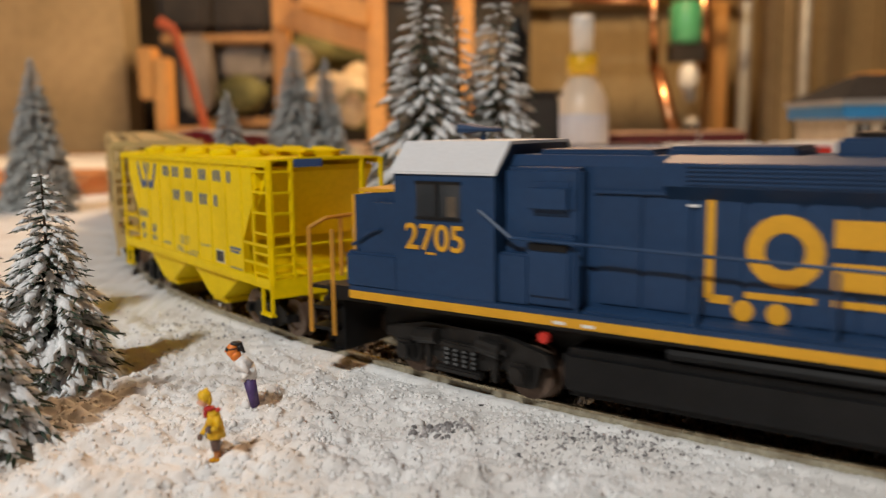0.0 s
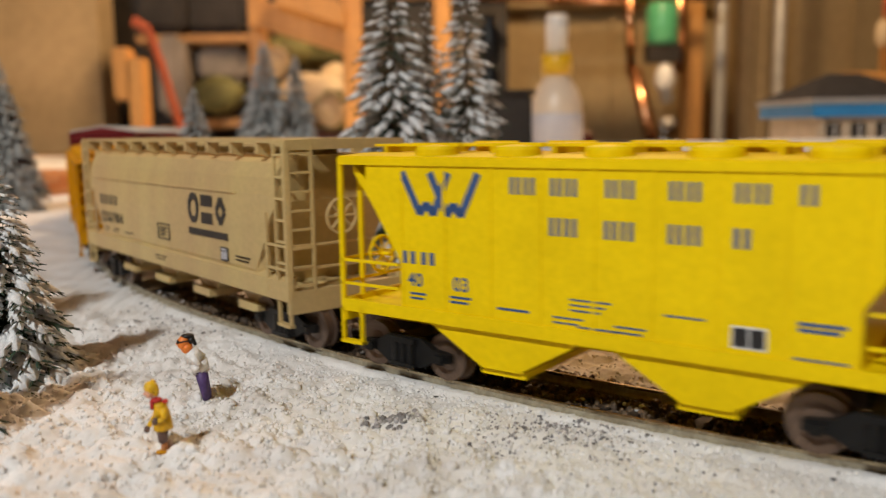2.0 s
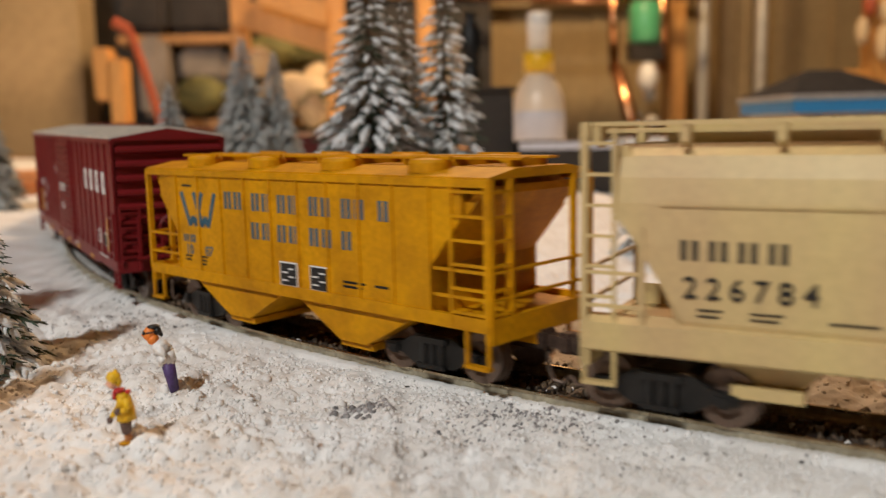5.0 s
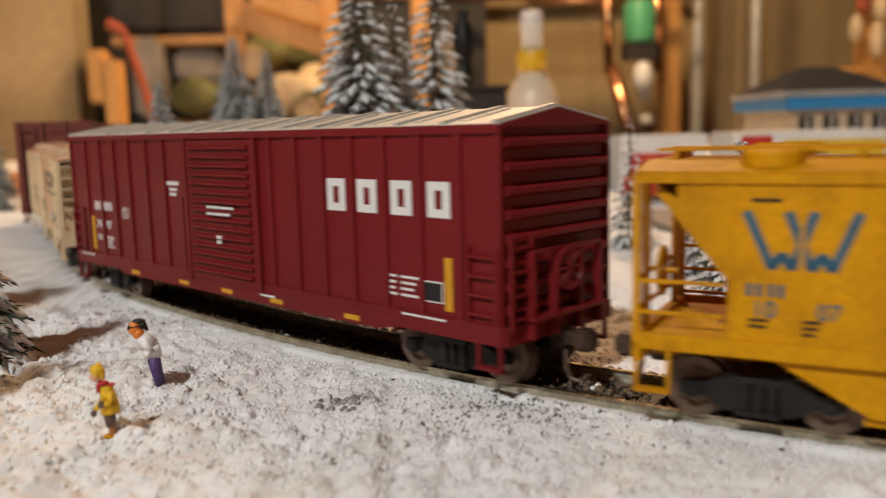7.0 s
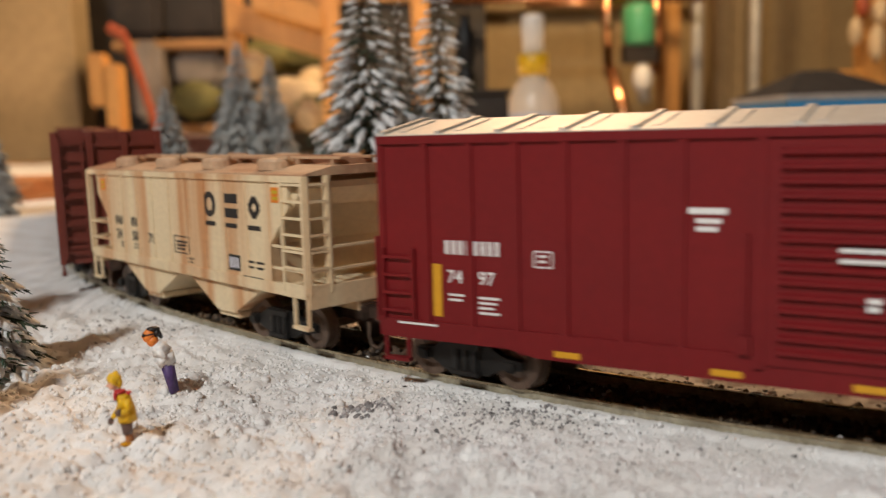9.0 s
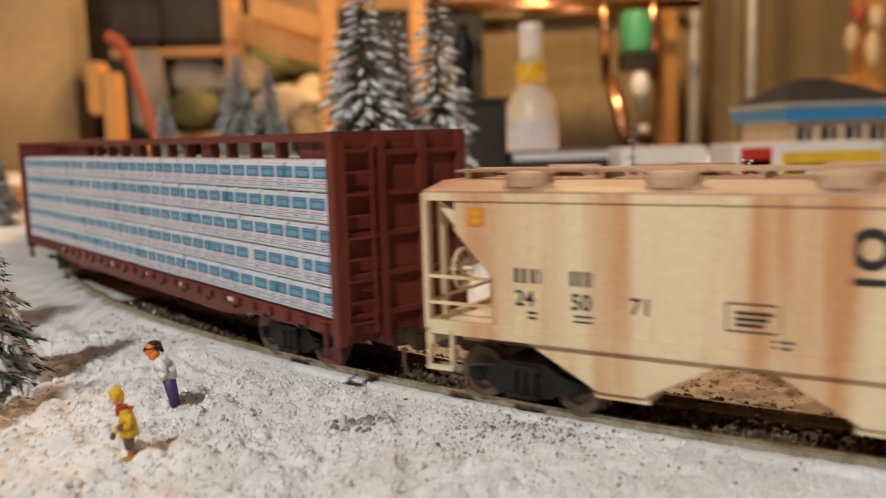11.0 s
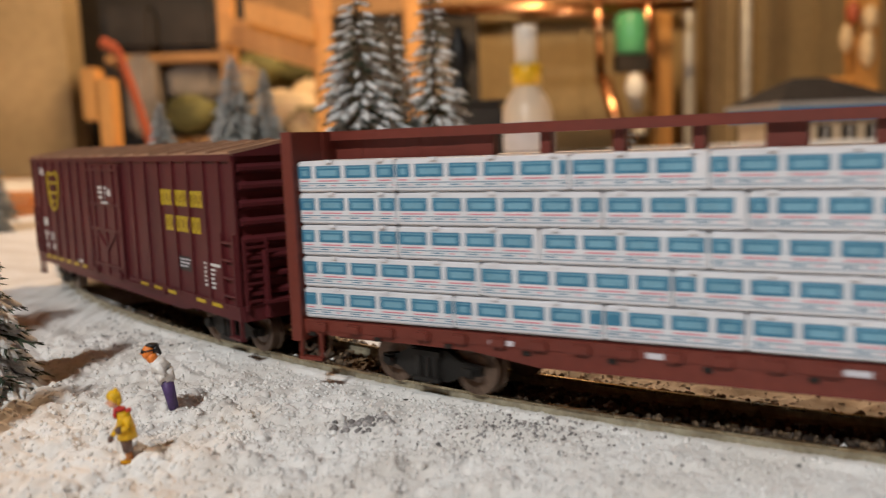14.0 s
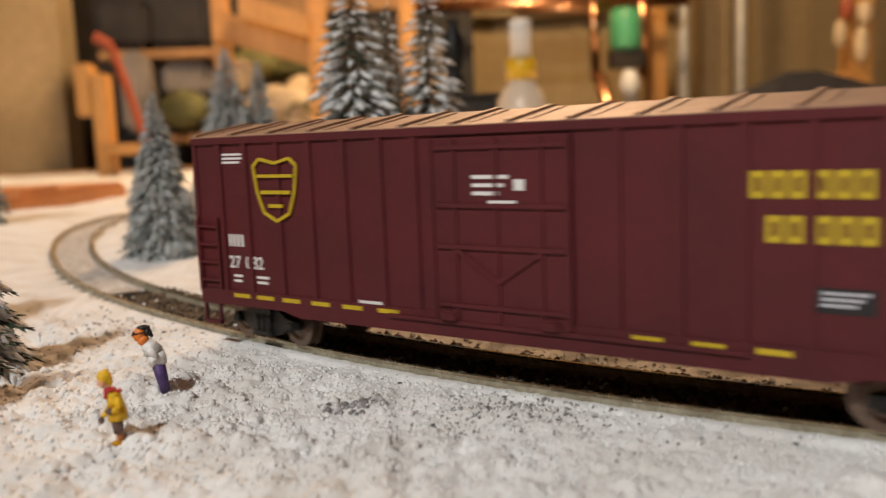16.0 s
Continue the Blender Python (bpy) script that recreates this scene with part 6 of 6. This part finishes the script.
blob(gl, (cx + 0.005, cy - 0.02, cz - 0.095), (0.028, 0.028, 0.042), 16)
part("bulb", gl, CAPW, can, unit=1, smooth=True)
for px, py, rx, rz_b, m in ((1218, 178, 0.02, 0.022, CONDUIT), (1222, 225, 0.022, 0.018, CONDUIT)):
    b = B()
    blob(b, at(px, py, 2.45), (rx, 0.02, rz_b), 14)
    tagged(part("pipe_valve", b, m, None, unit=1, smooth=True), "round metal valve on the pipe", "valve", "valves")
# hanging tools and fittings near the far conduit
for px, py, rx, rz_b, m in ((1608, 30, 0.016, 0.028, REDTOOL), (1596, 75, 0.014, 0.034, CREAM), (1640, 40, 0.02, 0.03, CREAM), (1636, 95, 0.018, 0.045, CREAM), (1560, 150, 0.09, 0.012, WOOD)):
    b = B()
    blob(b, at(px, py, 2.085), (rx, 0.02, rz_b), 14)
    tagged(part("hanging_tool", b, m, None, unit=1, smooth=True), "wooden-handled tool hanging on the wall", "tool", "hanging tools")
slab("wooden_post", 1612, -60, 1660, 420, 2.1, 0.05, WOOD, "upright pine post near the wall", "post", group=SH)

# bottle of cleaner
bot = thing("spray_bottle", "milky plastic bottle with a yellow collar and white cap", "bottle", "", Matrix.Translation((*at(1030, 250, 0.95)[:2], -0.002)))
zb = at(0, 202, 0.95)[2]
part("bottle_body", lathe(B(), [(0.024, -0.007), (0.0285, -0.003), (0.0285, zb - 0.012), (0.0275, zb + 0.012), (0.022, zb + 0.026), (0.015, zb + 0.036), (0.013, zb + 0.042)], 32), BOTTLE, bot, unit=1, smooth=True)
part("collar", lathe(B(), [(0.0165, zb + 0.040), (0.0165, zb + 0.060), (0.015, zb + 0.062)], 28), COLLAR, bot, "yellow collar", unit=1, smooth=True)
part("cap", lathe(B(), [(0.012, zb + 0.061), (0.0115, zb + 0.080), (0.0125, zb + 0.081), (0.0125, zb + 0.10), (0.011, zb + 0.104)], 28), CAPW, bot, "white cap", unit=1, smooth=True)
part("bottle_label", lathe(B(), [(0.0288, 0.02), (0.0288, zb - 0.002), (0.0287, zb - 0.0015)], 32), LABELM, bot, "pale printed label", unit=1, smooth=True)

# dark lantern standing on a dark stand behind the trees
lan = thing("lantern", "black lantern on a dark wooden stand", "lantern")
lx, ly, lz = at(948, 175, 0.72)
part("stand", soft_box(B(), lx - 0.016, lx + 0.020, ly, ly + 0.04, -0.008, lz, 0.002), DARKBOX_SHADE, lan, unit=1)
part("stand_top", soft_box(B(), lx - 0.019, lx + 0.023, ly - 0.003, ly + 0.043, lz, lz + 0.004, 0.001), DARKBOX_SHADE, lan, unit=1)
part("lantern_body", lathe(B(), [(0.007, lz + 0.004), (0.008, lz + 0.018), (0.005, lz + 0.022), (0.009, lz + 0.03), (0.009, lz + 0.05), (0.004, lz + 0.06), (0.005, lz + 0.066)], 16, (lx - 0.014, ly + 0.015)), BLACK, lan, unit=1, smooth=True)

# model house with a hipped roof
hx0, hx1, hz0, hz1 = span(1488, 194, 1710, 252, 0.80)
house = thing("model_house", "model building with charcoal hipped roof and blue fascia", "model building", "")
part("wall", box(B(), hx0 + 0.008, hx1 - 0.008, 0.808, 0.92, -0.009, hz1 - 0.014), STUCCO, house, unit=1)
part("fascia", box(B(), hx0, hx1, 0.80, 0.93, hz1 - 0.0145, hz1 - 0.002), SKYBLUE, house, "bright blue fascia", unit=1)
part("gutter", box(B(), hx0 - 0.003, hx1 + 0.003, 0.797, 0.933, hz1 - 0.002, hz1 + 0.003), GREYROOF, house, unit=1)
rf = B()
v = [rf.verts.new(p) for p in ((hx0 - 0.003, 0.797, hz1 + 0.003), (hx1 + 0.003, 0.797, hz1 + 0.003), (hx1 + 0.003, 0.933, hz1 + 0.003), (hx0 - 0.003, 0.933, hz1 + 0.003), (hx0 + 0.042, 0.865, hz1 + 0.029), (hx1 - 0.042, 0.865, hz1 + 0.029))]
for f in ((0, 1, 5, 4), (1, 2, 5), (2, 3, 4, 5), (3, 0, 4), (3, 2, 1, 0)):
    rf.faces.new([v[i] for i in f])
part("roof", rf, SHINGLE, house, "charcoal hipped roof", unit=1)
for i in range(4):
    wx = hx0 + 0.016 + i * 0.024
    w_ = part("window", box(B(), wx, wx + 0.013, 0.8055, 0.809, hz1 - 0.040, hz1 - 0.020), DARKBOX_SHADE, house, unit=1)
    part("window_frame", box(box(B(), wx - 0.001, wx + 0.014, 0.804, 0.808, hz1 - 0.0415, hz1 - 0.040), wx + 0.006, wx + 0.007, 0.804, 0.808, hz1 - 0.040, hz1 - 0.020), PAPER, w_, unit=1)

# printed boxes, white boards and little vehicles on the inner side of the track
def printed_box(px0, py0, px1, py1, d, thick, base, label, marks):
    x0, x1, z0, z1 = span(px0, py0, px1, py1, d)
    ob = thing("printed_box", label, "box", "printed boxes")
    part("carton", soft_box(B(), x0, x1, d, d + thick, -0.007, z1, 0.001), base, ob, unit=1)
    for a, b, c, e_, m in marks:
        part("print_patch", box(B(), x0 + (x1 - x0) * a, x0 + (x1 - x0) * b, d - 0.0008, d + 0.001, z0 + (z1 - z0) * c, z0 + (z1 - z0) * e_), m, ob, unit=1)
    return ob


printed_box(1400, 262, 1680, 400, 0.62, 0.05, PAPER, "white carton printed in red, orange and yellow", [(0.03, 0.99, 0.05, 0.42, REDP), (0.05, 0.25, 0.52, 0.95, REDP), (0.08, 0.24, 0.62, 0.8, ORANGEP), (0.32, 0.98, 0.55, 0.88, YELLOWP), (0.35, 0.6, 0.60, 0.72, ORANGEP), (0.12, 0.3, 0.12, 0.3, PAPER), (0.17, 0.22, 0.54, 0.62, SKYBLUE), (0.7, 0.9, 0.15, 0.32, PAPER)])
printed_box(1195, 262, 1352, 420, 0.66, 0.04, PAPER, "white carton with a red round mark", [(0.1, 0.8, 0.45, 0.8, REDP), (0.25, 0.6, 0.55, 0.72, PAPER)])
printed_box(1000, 262, 1190, 420, 0.70, 0.04, DARKBOX_SHADE, "low dark carton on the layout", [(0.0, 1.0, 0.9, 0.98, LABELM)])
for x0, x1, y0, y1, zz in ((0.128, 0.30, 0.225, 0.265, 0.0012), (0.135, 0.34, 0.267, 0.335, 0.0012), (0.345, 0.52, 0.26, 0.34, 0.0012)):
    tagged(part("white_board", soft_box(B(), x0, x1, y0, y1, -0.004, zz, 0.001), PAPER, None, unit=1), "white foam board lying on the layout", "board", "foam boards")
tagged(part("grey_road", box(B(), 0.13, 0.62, 0.345, 0.46, -0.003, 0.0015), GREYBOX, None, unit=1), "grey model road on the white board", "road")


def lorry(x, y, z, turn, body, cab, label, top):
    ob = thing("model_truck", label, "model truck", "model trucks", Matrix.Translation((x, y, z)) @ Matrix.Rotation(turn, 4, "Z"))
    part("chassis", box(B(), -32, 32, -9, 9, 5, 8), BLACK, ob)
    part("cargo_box", soft_box(B(), -32, 10, -13, 13, 8, top, 0.8), body, ob)
    c = part("cab", prism(B(), [(12, 7), (34, 7), (34, 16), (26, 18), (23, 29), (12, 29)], -11.5, 11.5), cab, ob)
    part("cab_window", box(box(B(), 15, 22, -11.9, -11.3, 19, 26), 15, 22, 11.3, 11.9, 19, 26), GLASS, c)
    part("windscreen", prism(B(), [(26.4, 18.6), (26.9, 18.8), (24.0, 28.2), (23.4, 28)], -9.5, 9.5), GLASS, c)
    part("bumper", box(B(), 33.6, 35, -11, 11, 6, 9), BLACK, c)
    part("mirror", box(B(), 22, 23, -14, -12, 19, 25), BLACK, c)
    for wx in (-22, -12, 25):
        for s in (-1, 1):
            w_ = part("wheel", rod(B(), (wx, s * 8, 5.4), (wx, s * 12, 5.4), 5.4, 18), BLACK, ob)
            part("hub", rod(B(), (wx, s * 11.6, 5.4), (wx, s * 12.3, 5.4), 2.4, 12), PALE, w_)
    return ob


lorry(0.192, 0.390, 0.0015, 0.12, PAPER, PAPER, "white flatbed model lorry on the grey road", 13)
lorry(0.180, 0.520, -0.002, 2.9, REDP, REDP, "red model lorry standing beyond the road", 26)

# ---- the train ----
ORDER = [(locomotive, -0.1768, 0.062, 1, 1), (yellow_hopper, 0.003, 0.046, 0.99, 0.97), (tan_hopper, 0.1495, 0.059, 0.966, 0.96), (golden_hopper, 0.2950, 0.040, 0.975, 0.95), (red_boxcar, 0.4615, 0.0705, 0.98, 0.95),
         (rusty_hopper, 0.6270, 0.040, 0.968, 0.93), (centerbeam, 0.8235, 0.092, 0.985, 0.965), (maroon_boxcar, 1.0520, 0.0695, 0.966, 0.95)]


def resize(car, kx, ky):
    """Bring a wagon's body to its true length and width; its trucks keep their gauge."""
    done = set()
    for ob in car.children_recursive:
        if ob.name.split(".")[0] in ("truck", "side_frame", "wheelset"):
            if ob.parent == car:
                ob.location.x *= kx
        elif ob.data.name not in done:
            done.add(ob.data.name)
            ob.data.transform(Matrix.Diagonal((kx, ky, 1, 1)))


for build, centre, hb, kx, ky in ORDER:
    a, b = len(TURNING), len(SPINNING)
    ob = build()
    if ky < 1:
        resize(ob, kx, ky)
    TRAIN.append((ob, centre, hb, [(t_ob, x * kx) for t_ob, x in TURNING[a:]], SPINNING[b:]))

# how far the train has come, every half second
ALONG = [0.1221, 0.0806, 0.0412, 0.0020, -0.0366, -0.0742, -0.1112, -0.1478, -0.1845, -0.2215, -0.2587, -0.2959, -0.3326, -0.3682, -0.4033, -0.4382, -0.4732,
         -0.5089, -0.5446, -0.5805, -0.6170, -0.6543, -0.6917, -0.7293, -0.7670, -0.8060, -0.8455, -0.8830, -0.9196, -0.9574, -0.9967, -1.0355, -1.0760]


def along(t):
    return float(np.interp(t, np.arange(33) * 0.5, ALONG))


def place(s, hb):
    """The pose of a wagon whose two pivots ride on the track; its front looks towards smaller s."""
    xa, ya, za, _ = track(s - hb)
    xb, yb, zb_, _ = track(s + hb)
    yaw = math.atan2(ya - yb, xa - xb)
    return Matrix.Translation(((xa + xb) / 2, (ya + yb) / 2, (za + zb_) / 2)) @ Matrix.Rotation(yaw, 4, "Z") @ Matrix.Rotation(-math.atan2(za - zb_, 2 * hb), 4, "Y"), yaw


def motions():
    half = [i * 0.5 for i in range(33)]
    fast = [i / 15 for i in range(241)]
    for ob, centre, hb, trucks, wheels in TRAIN:
        walk(ob, [(t, place(along(t) + centre, hb)[0]) for t in half])
        for t_ob, x in trucks:
            rows = []
            for t in half:
                m, yaw = place(along(t) + centre, hb)
                h = track(along(t) + centre - x * 0.001)[3] + math.pi
                d = (h - yaw + math.pi) % (2 * math.pi) - math.pi
                rows.append((t, pose(x * 0.001, 0, 0, 0, 0, math.degrees(d))))
            walk(t_ob, rows)
        for w_ob, x, r in wheels:
            walk(w_ob, [(t, pose(x * 0.001, 0, r * 0.001, 0, math.degrees((along(0) - along(t)) / (r * 0.001)), 0)) for t in fast])


motions()
